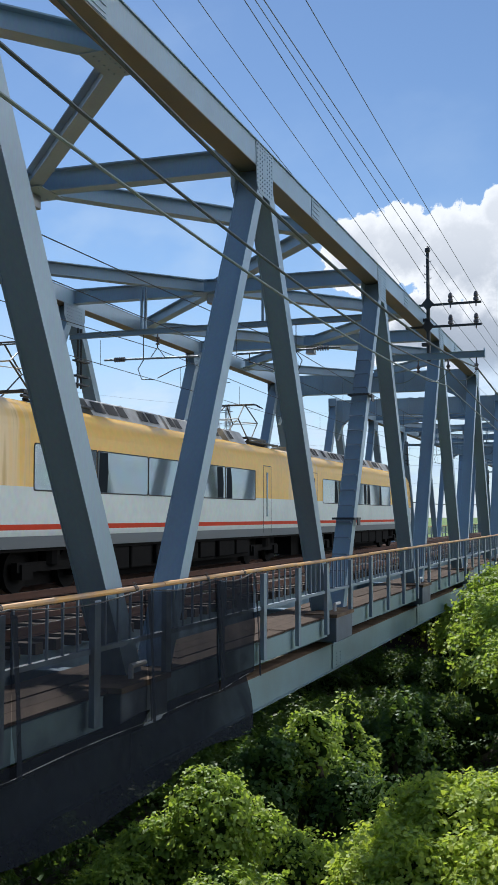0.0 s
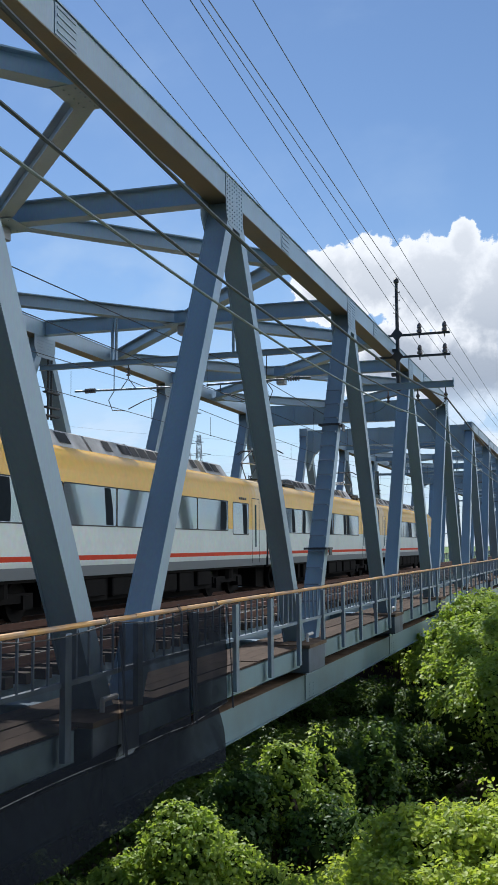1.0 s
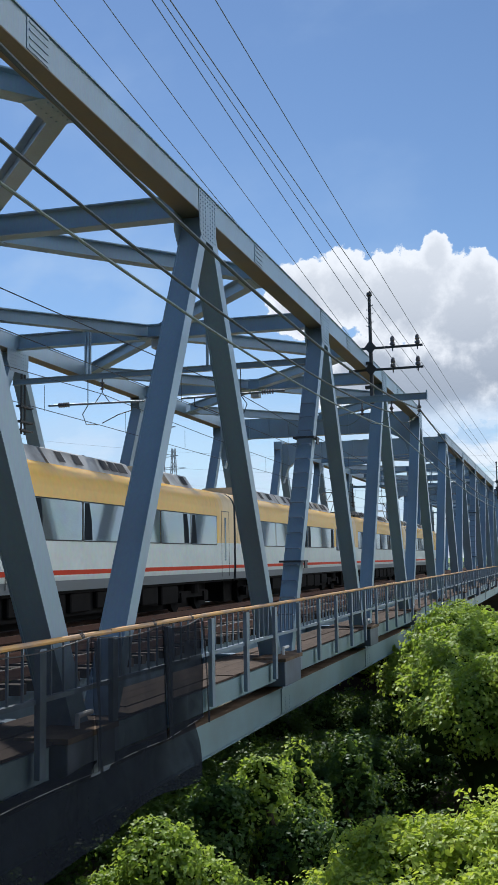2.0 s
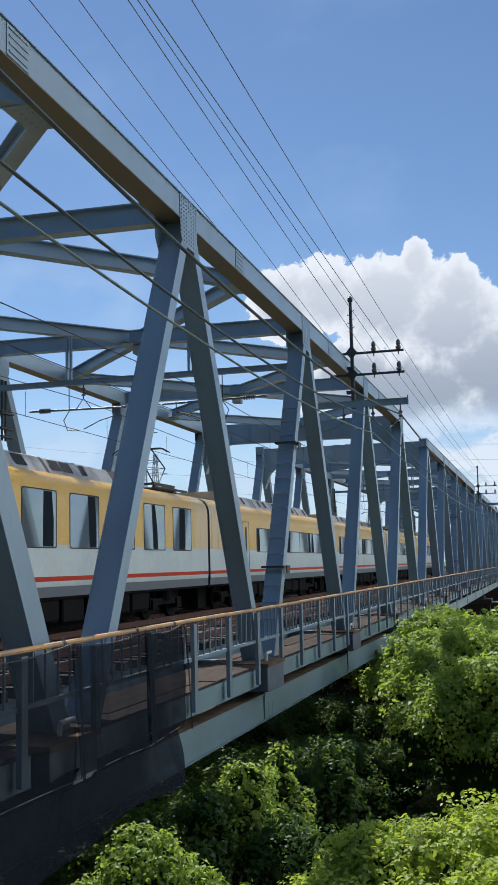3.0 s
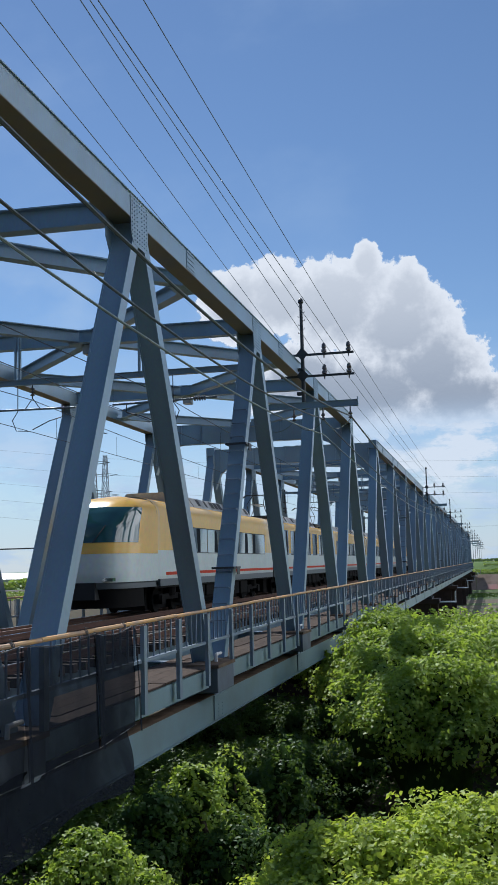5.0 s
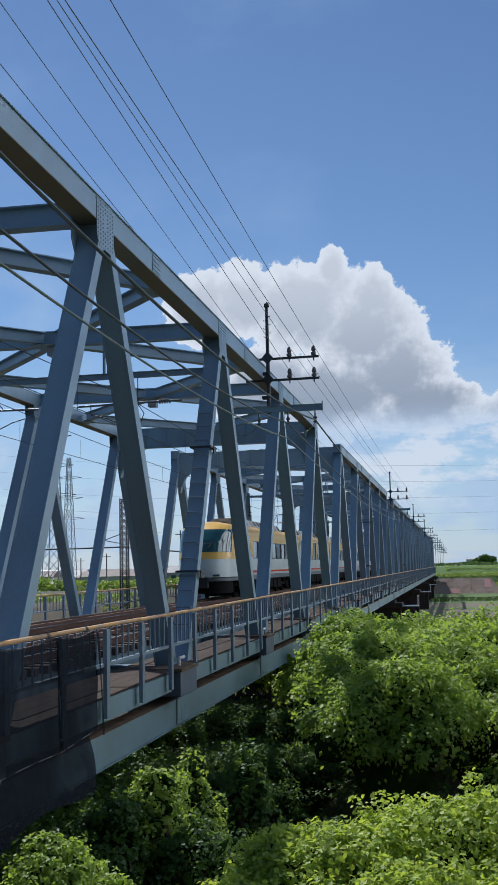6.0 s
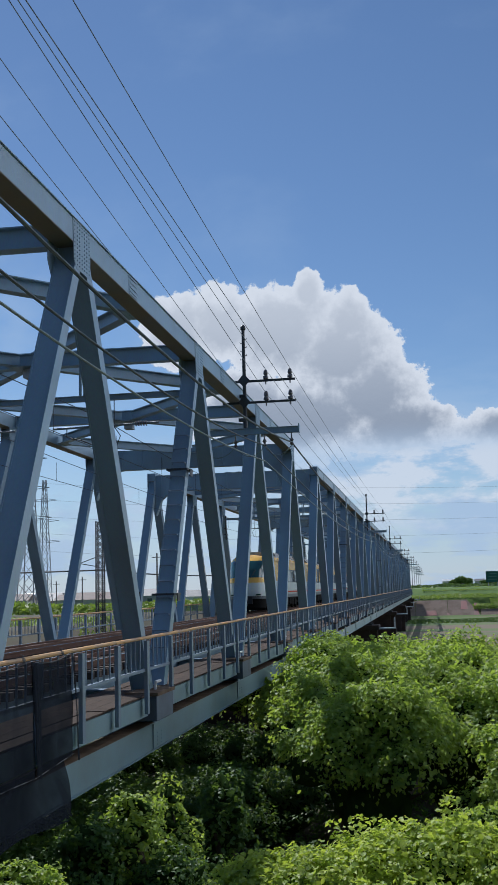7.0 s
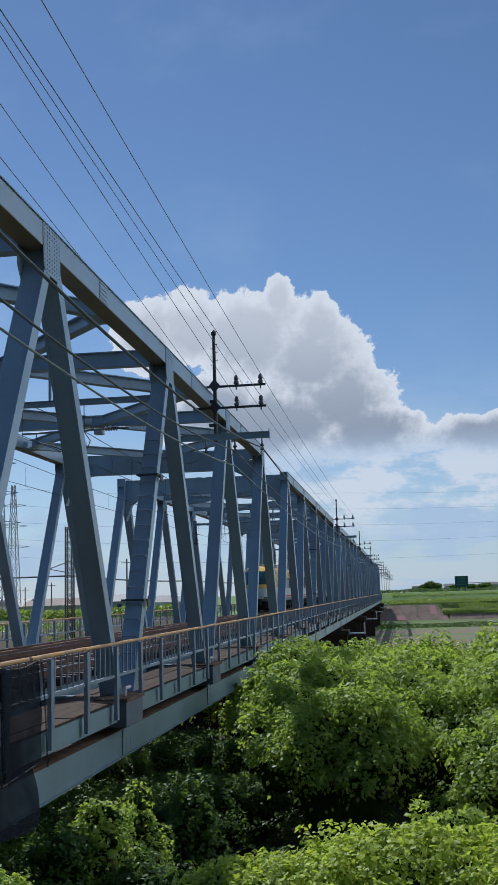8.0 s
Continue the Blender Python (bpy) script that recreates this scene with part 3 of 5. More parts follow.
def pier(y):
    p = thing("bridge_pier", "dark brown masonry bridge pier with a capstone", "pier", group="bridge piers")
    bm = B()
    box(bm, (-16.3, y - 1.3, -9.0), (-5.4, y + 1.3, -2.62))
    bmesh.ops.bevel(bm, geom=[e for e in bm.edges if abs(e.verts[0].co.z - e.verts[1].co.z) > 1], offset=0.7, segments=4, affect="EDGES")
    part("shaft", bm, PIER, p)
    bm = B()
    box(bm, (-16.5, y - 1.5, -2.61), (-5.2, y + 1.5, -2.12))
    bmesh.ops.bevel(bm, geom=bm.edges[:], offset=0.05, segments=1, affect="EDGES")
    part("capstone", bm, PIER, p)
    for x in (XN - 0.21, XF + 0.21):
        for e in (-0.95, 0.95):
            bm = B()
            box(bm, (x - 0.35, y + e - 0.3, -2.119), (x + 0.35, y + e + 0.3, -1.95))
            box(bm, (x - 0.25, y + e - 0.2, -1.949), (x + 0.25, y + e + 0.2, -1.735))
            part("bearing", bm, DARKMETAL, p)
    # inspection platform with a low railing
    bm = B()
    box(bm, (-5.19, y - 1.4, -2.5), (-3.7, y + 1.4, -2.42))
    for e in (-1.35, 0, 1.35):
        rod(bm, (-3.75, y + e, -2.42), (-3.75, y + e, -1.5), 0.03)
    for z in (-1.5, -1.95):
        rod(bm, (-3.75, y - 1.38, z), (-3.75, y + 1.38, z), 0.025)
    part("inspection_platform", bm, GALV, p)


for k in range(SPANS + 1):
    pier(Y0 + SPAN * k - (SPAN - 5 * PANEL) / 2)


# ---- screen of black netting on the near railing ----
def net_screen():
    net = thing("safety_net", "sagging black safety netting tied to the walkway handrail with rope", "net")
    seams = [2.6, 5.6, 8.65, 11.65, 14.0, 15.56]
    for i, (a, b) in enumerate(zip(seams, seams[1:])):
        bm = B()
        n, m = 18, 12
        grid = []
        for j in range(n + 1):
            u = j / n
            y = a + (b - a) * u
            sag = 0.07 * math.sin(math.pi * u)
            bottom = -0.94 + 0.025 * math.sin(math.pi * u) + (0.10 * u * u if i == 4 else 0.0)
            col = []
            for k in range(m + 1):
                v = k / m
                z = (0.64 - sag) * (1 - v) + bottom * v
                fold = 0.035 * math.sin(u * (14 + 6 * (i % 2)) + v * 2) * (0.3 + v) + 0.02 * noise.noise((y * 3, z * 3, i))
                col.append(bm.verts.new((-5.56 + fold + 0.05 * v, y + 0.02 * math.sin(v * 5 + i), z)))
            grid.append(col)
        for j in range(n):
            for k in range(m):
                bm.faces.new((grid[j][k], grid[j + 1][k], grid[j + 1][k + 1], grid[j][k + 1]))
        part("net_panel", bm, NETDOUBLE if i > 3 else NETFOLD if i > 2 else NET, net, smooth=True)
        bm = B()
        tube(bm, [(-5.50, a + (b - a) * j / 10, -0.94 + 0.025 * math.sin(math.pi * j / 10) + (0.001 * j * j if i == 4 else 0.0)) for j in range(11)], 0.005, 5)
        part("edge_rope", bm, ROPE, net)
        bm = B()
        pts = [(-5.55, a + (b - a) * j / 10, 0.66 - 0.08 * math.sin(math.pi * j / 10)) for j in range(11)]
        tube(bm, pts, 0.009, 5)
        part("top_rope", bm, RUBBER, net)
        # dark overlap where two panels are laced together
        bm = B()
        sheet(bm, [(-5.50, b - 0.05, 0.62), (-5.44, b - 0.04, -0.2), (-5.42, b - 0.03, -0.93)], [(-5.50, b + 0.06, 0.60), (-5.45, b + 0.05, -0.2), (-5.42, b + 0.06, -0.95)])
        part("seam", bm, NETDOUBLE, net)
        bm = B()
        for e in (0, 0.4):
            tube(bm, [(-5.72 + 0.038 * math.cos(q), b + 0.1 * e + 0.006 * q, 0.655 + 0.038 * math.sin(q)) for q in np.linspace(0, 12, 24)], 0.007, 5)
        tube(bm, [(-5.70, b, 0.69), (-5.68, b + 0.02, 0.725), (-5.71, b - 0.02, 0.74)], 0.007, 5)
        part("knot", bm, ROPE, net)
    # the lower net slung beneath the edge beam
    bm = B()
    n, m = 40, 10
    grid = []
    for j in range(n + 1):
        u = j / n
        y = 2.6 + 12.80 * u
        col = []
        for k in range(m + 1):
            v = k / m
            drop = 0.86 + 0.10 * math.sin(u * 13)
            col.append(bm.verts.new((-5.60 + 0.16 * v * v + 0.05 * math.sin(u * 31 + v * 4), y + 0.04 * math.sin(v * 4), -0.86 - drop * v + 0.05 * noise.noise((y, v * 3, 2)))))
        grid.append(col)
    for j in range(n):
        for k in range(m):
            bm.faces.new((grid[j][k], grid[j + 1][k], grid[j + 1][k + 1], grid[j][k + 1]))
    part("lower_net", bm, NETDOUBLE, net, smooth=True)


net_screen()


# ---- overhead line equipment of the bridge ----
def catenary_beam(y):
    c = thing("catenary_beam", "grey lattice-hung cross beam carrying the overhead line under the truss", "catenary support", (0, 0, 0.44), group="catenary beams")
    z = 6.42
    bm = B()
    ibeam(bm, (XN - 0.35, y, z), (XF + 0.35, y, z), 0.14, 0.16, t=0.014)
    part("beam", bm, STEEL, c)
    for x in (-9.2, -12.9):
        bm = B()
        for o in (-0.06, 0.06):
            box(bm, (x + o - 0.026, y - 0.05, z + 0.081), (x + o + 0.026, y + 0.05, ZT - 0.35))
        part("hanger", bm, STEEL, c)
    for tx, s in ((TRACKS[1], -1), (TRACKS[0], 1)):
        # pull-off tube with insulators and the drop to the contact wire
        x0, x1 = tx - s * 1.3, tx + s * 1.7
        bm = B()
        rod(bm, (x0, y, 5.62), (x1, y, 5.66), 0.030)
        part("pull_off_tube", bm, LINEGREY, c)
        bm = B()
        for i in range(5):
            x = x1 - s * (0.35 + 0.07 * i)
            rod(bm, (x - 0.012, y, 5.655), (x + 0.012, y, 5.655), 0.075, 10)
        for i in range(3):
            lathe(bm, (tx, y, 6.02 + 0.09 * i), [(0.03, 0), (0.075, 0.02), (0.03, 0.06)])
        part("insulator", bm, PORCELAIN, c)
        bm = B()
        rod(bm, (tx, y, 6.34), (tx, y, 5.95), 0.018, 6)
        tube(bm, [(tx - 0.22, y, 5.66), (tx, y, 5.95), (tx + 0.22, y, 5.66)], 0.014, 6)
        tube(bm, [(tx + 0.45 * s, y, 6.34), (tx + 0.45 * s, y, 5.6), (tx + 0.62 * s, y, 5.35), (tx + 0.5 * s, y, 5.05), (tx + 0.1 * s, y, 5.02)], 0.014, 6)
        tube(bm, [(tx - s * 0.9, y, 5.60), (tx - s * 0.9, y, 5.38), (tx - s * 0.5, y, 5.28), (tx, y, 5.06)], 0.016, 6)
        part("steady_arm", bm, DARKMETAL, c)
    # switch gear on the far truss
    bm = B()
    for o in (-0.15, 0.05):
        rod(bm, (XF + 0.55, y + o + 0.3, 6.7), (XF + 0.55, y + o + 0.3, 4.9), 0.035, 6)
    for z2 in (5.0, 5.25, 5.7):
        box(bm, (XF + 0.45, y, z2), (XF + 0.62, y + 0.75, z2 + 0.05))
    part("tension_weight_guide", bm, DARKMETAL, c)


for k in range(SPANS):
    for j in (2,):
        catenary_beam(Y0 + SPAN * k + PANEL * (j + 0.5) - 0.45)


def wire(name, label, pts, r, material, sag=0.0, n=14):
    """A wire hung from support to support."""
    w = B()
    line = []
    for a, b in zip(pts, pts[1:]):
        a, b = Vector(a), Vector(b)
        for i in range(n):
            t = i / n
            line.append(a.lerp(b, t) - Vector((0, 0, 4 * sag * t * (1 - t))))
    line.append(Vector(pts[-1]))
    tube(w, line, r, 6)
    return tagged(part(name, w, material), label, "wire", "overhead wires")


for tx in TRACKS:
    sup = [Y0 + SPAN * k + PANEL * (j + 0.5) - 0.45 for k in range(SPANS) for j in (2,)]
    wire("contact_wire", "thin bare overhead contact wire above the track", [(tx, -30, 5.39)] + [(tx + 0.12 * (-1) ** i, y, 5.39) for i, y in enumerate(sup)] + [(tx, END + 50, 5.39)], 0.010, DARKMETAL)
    wire("messenger_wire", "thin sagging messenger wire above the contact wire", [(tx, -30, 6.34)] + [(tx, y, 6.34) for y in sup] + [(tx, END + 50, 6.34)], 0.011, DARKMETAL, 0.35)
    d = B()
    for i in range(50):
        y = 3.0 + 5.1 * i
        rod(d, (tx, y, 5.39), (tx, y, 6.05), 0.006, 4)
    tagged(part("dropper_wires", d, DARKMETAL), "thin droppers between messenger and contact wire", "wire", kind="stuff")


# ---- pole line on the truss ----
POLE_Y = (33.58, 100.1, 155.7, 211.5, 265.5)


def utility_pole(y, base=6.6, x=-5.85):
    p = thing("utility_pole", "dark steel line pole with cross arms and pin insulators", "utility pole", group="line poles")
    bm = B()
    rod(bm, (x, y, base), (x, y, 10.21), 0.070, 10, 0.052)
    lathe(bm, (x, y, 10.211), [(0.065, 0), (0.095, 0.04), (0.085, 0.13), (0.02, 0.20)])
    part("pole", bm, DARKMETAL, p)
    for i in range(6):
        bm = B()
        s = 0.11 if i % 2 else -0.11
        tube(bm, [(x, y, 9.2 + 0.14 * i), (x + s, y, 9.2 + 0.14 * i), (x + s, y, 9.24 + 0.14 * i)], 0.011, 5)
        part("step_bolt", bm, DARKMETAL, p)
    for z in (7.15, 7.95):
        bm = B()
        box(bm, (-6.06, y - 0.10, z - 0.05), (x, y + 0.10, z + 0.05))
        part("clamp", bm, DARKMETAL, p)
    for z, x0 in ((8.47, -6.62), (7.745, -6.62)):
        bm = B()
        beam(bm, (x0, y + 0.1, z), (-4.15, y + 0.1, z), 0.07, 0.07)
        part("cross_arm", bm, DARKMETAL, p)
        bm = B()
        prism(bm, [(-0.20, 0), (0, 0.24), (0.20, 0), (0, -0.24)], 0, 0.02)
        for v in bm.verts:
            v.co = Vector((x + v.co.y, y - 0.10 + v.co.x, z + v.co.z))
        part("arm_plate", bm, DARKMETAL, p)
    bm = B()
    ibeam(bm, (-7.55, y - 0.15, 6.73), (-4.06, y - 0.15, 6.73), 0.15, 0.21, t=0.014)
    part("long_arm", bm, STEEL, p)
    bm = B()
    box(bm, (-4.06, y - 0.25, 6.62), (-4.03, y - 0.05, 6.91))
    part("arm_end_plate", bm, STEEL, p)
    prof = [(0.02, -0.17), (0.03, 0.0), (0.093, 0.03), (0.088, 0.11), (0.056, 0.14), (0.08, 0.19), (0.065, 0.28), (0.03, 0.33)]
    for xx, z in ((-6.52, 8.47), (-5.14, 8.47), (-4.32, 8.47), (-5.14, 7.745), (-4.32, 7.745)):
        bm = B()
        lathe(bm, (xx, y + 0.1, z + 0.036), prof)
        part("insulator", bm, PORCELAIN, p)
    for xx in (-6.17, -5.20, -4.30):
        bm = B()
        lathe(bm, (xx, y - 0.15, 6.21), [(0.02, 0), (0.075, 0.04), (0.03, 0.11), (0.075, 0.17), (0.03, 0.24), (0.02, 0.41)])
        part("hanging_insulator", bm, PORCELAIN, p)
    bm = B()
    for xa, xb in ((-7.36, -6.17), (-6.17, -5.20), (-5.20, -4.30)):
        pts = [(xa + (xb - xa) * t, y - 0.19, 6.21 - 0.32 * 4 * t * (1 - t)) for t in np.linspace(0, 1, 9)]
        tube(bm, pts, 0.014, 5)
    part("jumper_cable", bm, CABLEPALE, p)


for y in POLE_Y:
    utility_pole(y)
for y in (320, 360, 410, 465, 530):
    utility_pole(y, base=0.2)

for x, z0, z in ((-4.32, 11.25, 8.86), (-5.14, 11.79, 8.86), (-4.32, 9.81, 8.07), (-5.14, 12.87, 8.04), (-6.52, 14.53, 8.88), (-6.52, 13.10, 8.07)):
    wire("line_wire", "thin bare line wire along the bridge", [(x, -31.7, z0)] + [(x, y, z) for y in POLE_Y] + [(x, 320, z), (x, 465, z)], 0.0078, LINEGREY, 0.28)
for x, z0, z, sag, m, r in ((-4.30, 6.22, 6.31, 0.70, CABLE, 0.026), (-5.20, 6.21, 6.25, 0.66, CABLE, 0.023), (-5.22, 5.68, 5.74, 0.52, CABLEPALE, 0.021)):
    wire("power_cable", "dark sheathed power cable slung along the truss", [(x, -29.8, z0), (x, 1.86, z0)] + [(x, y - 0.15, z) for y in POLE_Y] + [(x, 320, z)], r, m, sag, 20)


# ---- the train ----
COACH, EXTRA = 20.55, 1.75        # the end coaches are longer by their noses
ROOF = [(1.40, 3.30), (1.385, 3.46), (1.33, 3.62), (1.22, 3.76), (1.05, 3.87), (0.75, 3.95), (0.40, 3.985), (0.0, 3.995)]


def strip_along(bm, pts, y0, y1):
    """A shell with the given x, z line, drawn along the coach."""
    sheet(bm, [(x, y0, z) for x, z in pts], [(x, y1, z) for x, z in pts])


def width_at(z):
    if z <= 3.30:
        return 1.40 if z > 1.1 else 1.36
    for (xa, za), (xb, zb) in zip(ROOF, ROOF[1:]):
        if za <= z <= zb:
            return xa + (xb - xa) * (z - za) / (zb - za)
    return 0.02


def nose_y(z):
    pts = [(0.45, 0.35), (0.95, 0.10), (1.4, 0.0), (2.0, 0.0), (2.32, 0.06), (2.9, 0.32), (3.4, 0.80), (3.72, 1.30), (3.92, 2.0), (3.995, 3.0)]
    return float(np.interp(z, [p[0] for p in pts], [p[1] for p in pts]))


def nose_patch(bm, z0, z1, a0=0.0, a1=1.0, out=0.0, nz=10, na=36):
    """Part of the rounded nose between two heights; the nose points to -y."""
    rows = []
    for i in range(nz + 1):
        z = z0 + (z1 - z0) * i / nz
        yc, w = nose_y(z), width_at(z)
        row = []
        for j in range(na + 1):
            th = math.pi * (a0 + (a1 - a0) * j / na)
            c, s = math.cos(th), math.sin(th)
            x = (w + out) * math.copysign(abs(c) ** 0.62, c)
            y = yc + (3.3 - yc) * (1 - max(0.0, s) ** 0.62) - out
            row.append(bm.verts.new((x, y, z)))
        rows.append(row)
    for a, b in zip(rows, rows[1:]):
        for j in range(na):
            bm.faces.new((a[j], a[j + 1], b[j + 1], b[j]))


def window(car, side, y0, y1, z0, z1, curtain, rng):
    s = side
    x = 1.402 * s
    bm = B()
    e, r = 0.028, 0.06

    def ring(m, xx):
        pts = []
        for cy, cz, q in ((y1 - m - r, z1 - m - r, 0), (y0 + m + r, z1 - m - r, 1), (y0 + m + r, z0 + m + r, 2), (y1 - m - r, z0 + m + r, 3)):
            for k in range(4):
                an = math.pi / 2 * (q + k / 3)
                pts.append(bm.verts.new((xx, cy + r * math.cos(an), cz + r * math.sin(an))))
        return pts

    outer, lip, inner = ring(0, x), ring(0, x + 0.008 * s), ring(e, x + 0.008 * s)
    for u, v in ((outer, lip), (lip, inner)):
        for k in range(len(u)):
            bm.faces.new((u[k], u[(k + 1) % 16], v[(k + 1) % 16], v[k]))
    w = part("window", bm, RUBBER, car)
    bm = B()
    box(bm, (min(x, x + 0.003 * s), y0 + e, z0 + e), (max(x, x + 0.003 * s), y1 - e, z1 - e))
    part("pane", bm, GLASS, w)
    if curtain:
        # a dark curtain drawn part of the way, seen in the pane
        bm = B()
        a = y0 + e + (y1 - y0 - 0.72) * (0.02 if curtain < 0 else rng.choice((0.98, 0.55, 0.98)))
        n = 8
        top, bot = 0.22 + 0.28 * rng.random(), 0.38 + 0.22 * rng.random()
        ra = [(x + 0.0045 * s, a + top * i / n + 0.04, z1 - e - 0.01) for i in range(n + 1)]
        rb = [(x + 0.0045 * s, a + (bot * i / n if curtain < 0 else 0.55 - bot + bot * i / n), z0 + e + 0.01) for i in range(n + 1)]
        mid = [tuple((p + q) / 2 + (0.05 * math.sin(i) if k == 1 else 0) for k, (p, q) in enumerate(zip(u, v))) for i, (u, v) in enumerate(zip(ra, rb))]
        sheet(bm, ra, mid)
        sheet(bm, mid, rb)
        part("curtain", bm, CURTAIN, w)


def door(car, side, y):
    x = 1.401 * side
    bm = B()
    lo, hi = sorted((x, x + 0.006 * side))
    for a, b, c, d in ((y, 1.02, y + 0.025, 3.22), (y + 0.80, 1.02, y + 0.825, 3.22), (y + 0.025, 3.195, y + 0.80, 3.22)):
        box(bm, (lo, a, b), (hi, c, d))
    dr = part("door", bm, RUBBER, car)
    bm = B()
    box(bm, (lo, y + 0.33, 1.55), (hi, y + 0.50, 3.0))
    part("door_pane", bm, DARKGLASS, dr)


def bogie(car, y):
    bm = B()
    for s in (-1, 1):
        box(bm, (s * 0.98 - 0.07, y - 1.35, 0.42), (s * 0.98 + 0.07, y + 1.35, 0.62))
        for e in (-1.05, 1.05):
            box(bm, (s * 0.98 - 0.13, y + e - 0.2, 0.28), (s * 0.98 + 0.13, y + e + 0.2, 0.58))
        rod(bm, (s * 0.98, y, 0.55), (s * 0.98, y, 0.93), 0.24, 12)
    box(bm, (-0.9, y - 0.25, 0.40), (0.9, y + 0.25, 0.60))
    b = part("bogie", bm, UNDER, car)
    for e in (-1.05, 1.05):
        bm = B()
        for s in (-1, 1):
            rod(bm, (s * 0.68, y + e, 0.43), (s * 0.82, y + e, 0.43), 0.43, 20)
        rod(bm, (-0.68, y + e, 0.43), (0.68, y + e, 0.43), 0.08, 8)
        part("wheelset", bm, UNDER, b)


def pantograph(car, y):
    bm = B()
    for s in (-1, 1):
        box(bm, (s * 0.75 - 0.05, y - 0.95, 4.12), (s * 0.75 + 0.05, y + 0.95, 4.20))
        for e in (-0.8, 0.8):
            lathe(bm, (s * 0.75, y + e, 3.96), [(0.04, 0), (0.08, 0.04), (0.05, 0.08), (0.08, 0.12), (0.04, 0.16)], 8)
    for e in (-0.9, 0.9):
        box(bm, (-0.7, y + e - 0.04, 4.12), (0.7, y + e + 0.04, 4.19))
    p = part("pantograph", bm, DARKMETAL, car)
    for s in (-1, 1):
        for o in (-0.55, 0.55):
            bm = B()
            tube(bm, [(s * 0.5, y + o * 0.35, 4.20), (s * 0.46, y + o * 1.75, 4.80), (s * 0.34, y + o * 0.12, 5.34)], 0.022, 6)
            part("arm", bm, DARKMETAL, p)
    bm = B()
    for o in (-0.96, 0.96):
        rod(bm, (-0.46, y + o, 4.80), (0.46, y + o, 4.80), 0.018, 6)
    rod(bm, (-0.46, y - 0.96, 4.80), (0.46, y + 0.96, 4.80), 0.012, 6)
    rod(bm, (0.46, y - 0.96, 4.80), (-0.46, y + 0.96, 4.80), 0.012, 6)
    part("brace", bm, GALV, p)
    bm = B()
    for o in (-0.12, 0.12):
        tube(bm, [(-0.95, y + o, 5.22), (-0.72, y + o, 5.36), (0.72, y + o, 5.36), (0.95, y + o, 5.22)], 0.02, 6)
    part("collector_shoe", bm, DARKMETAL, p)


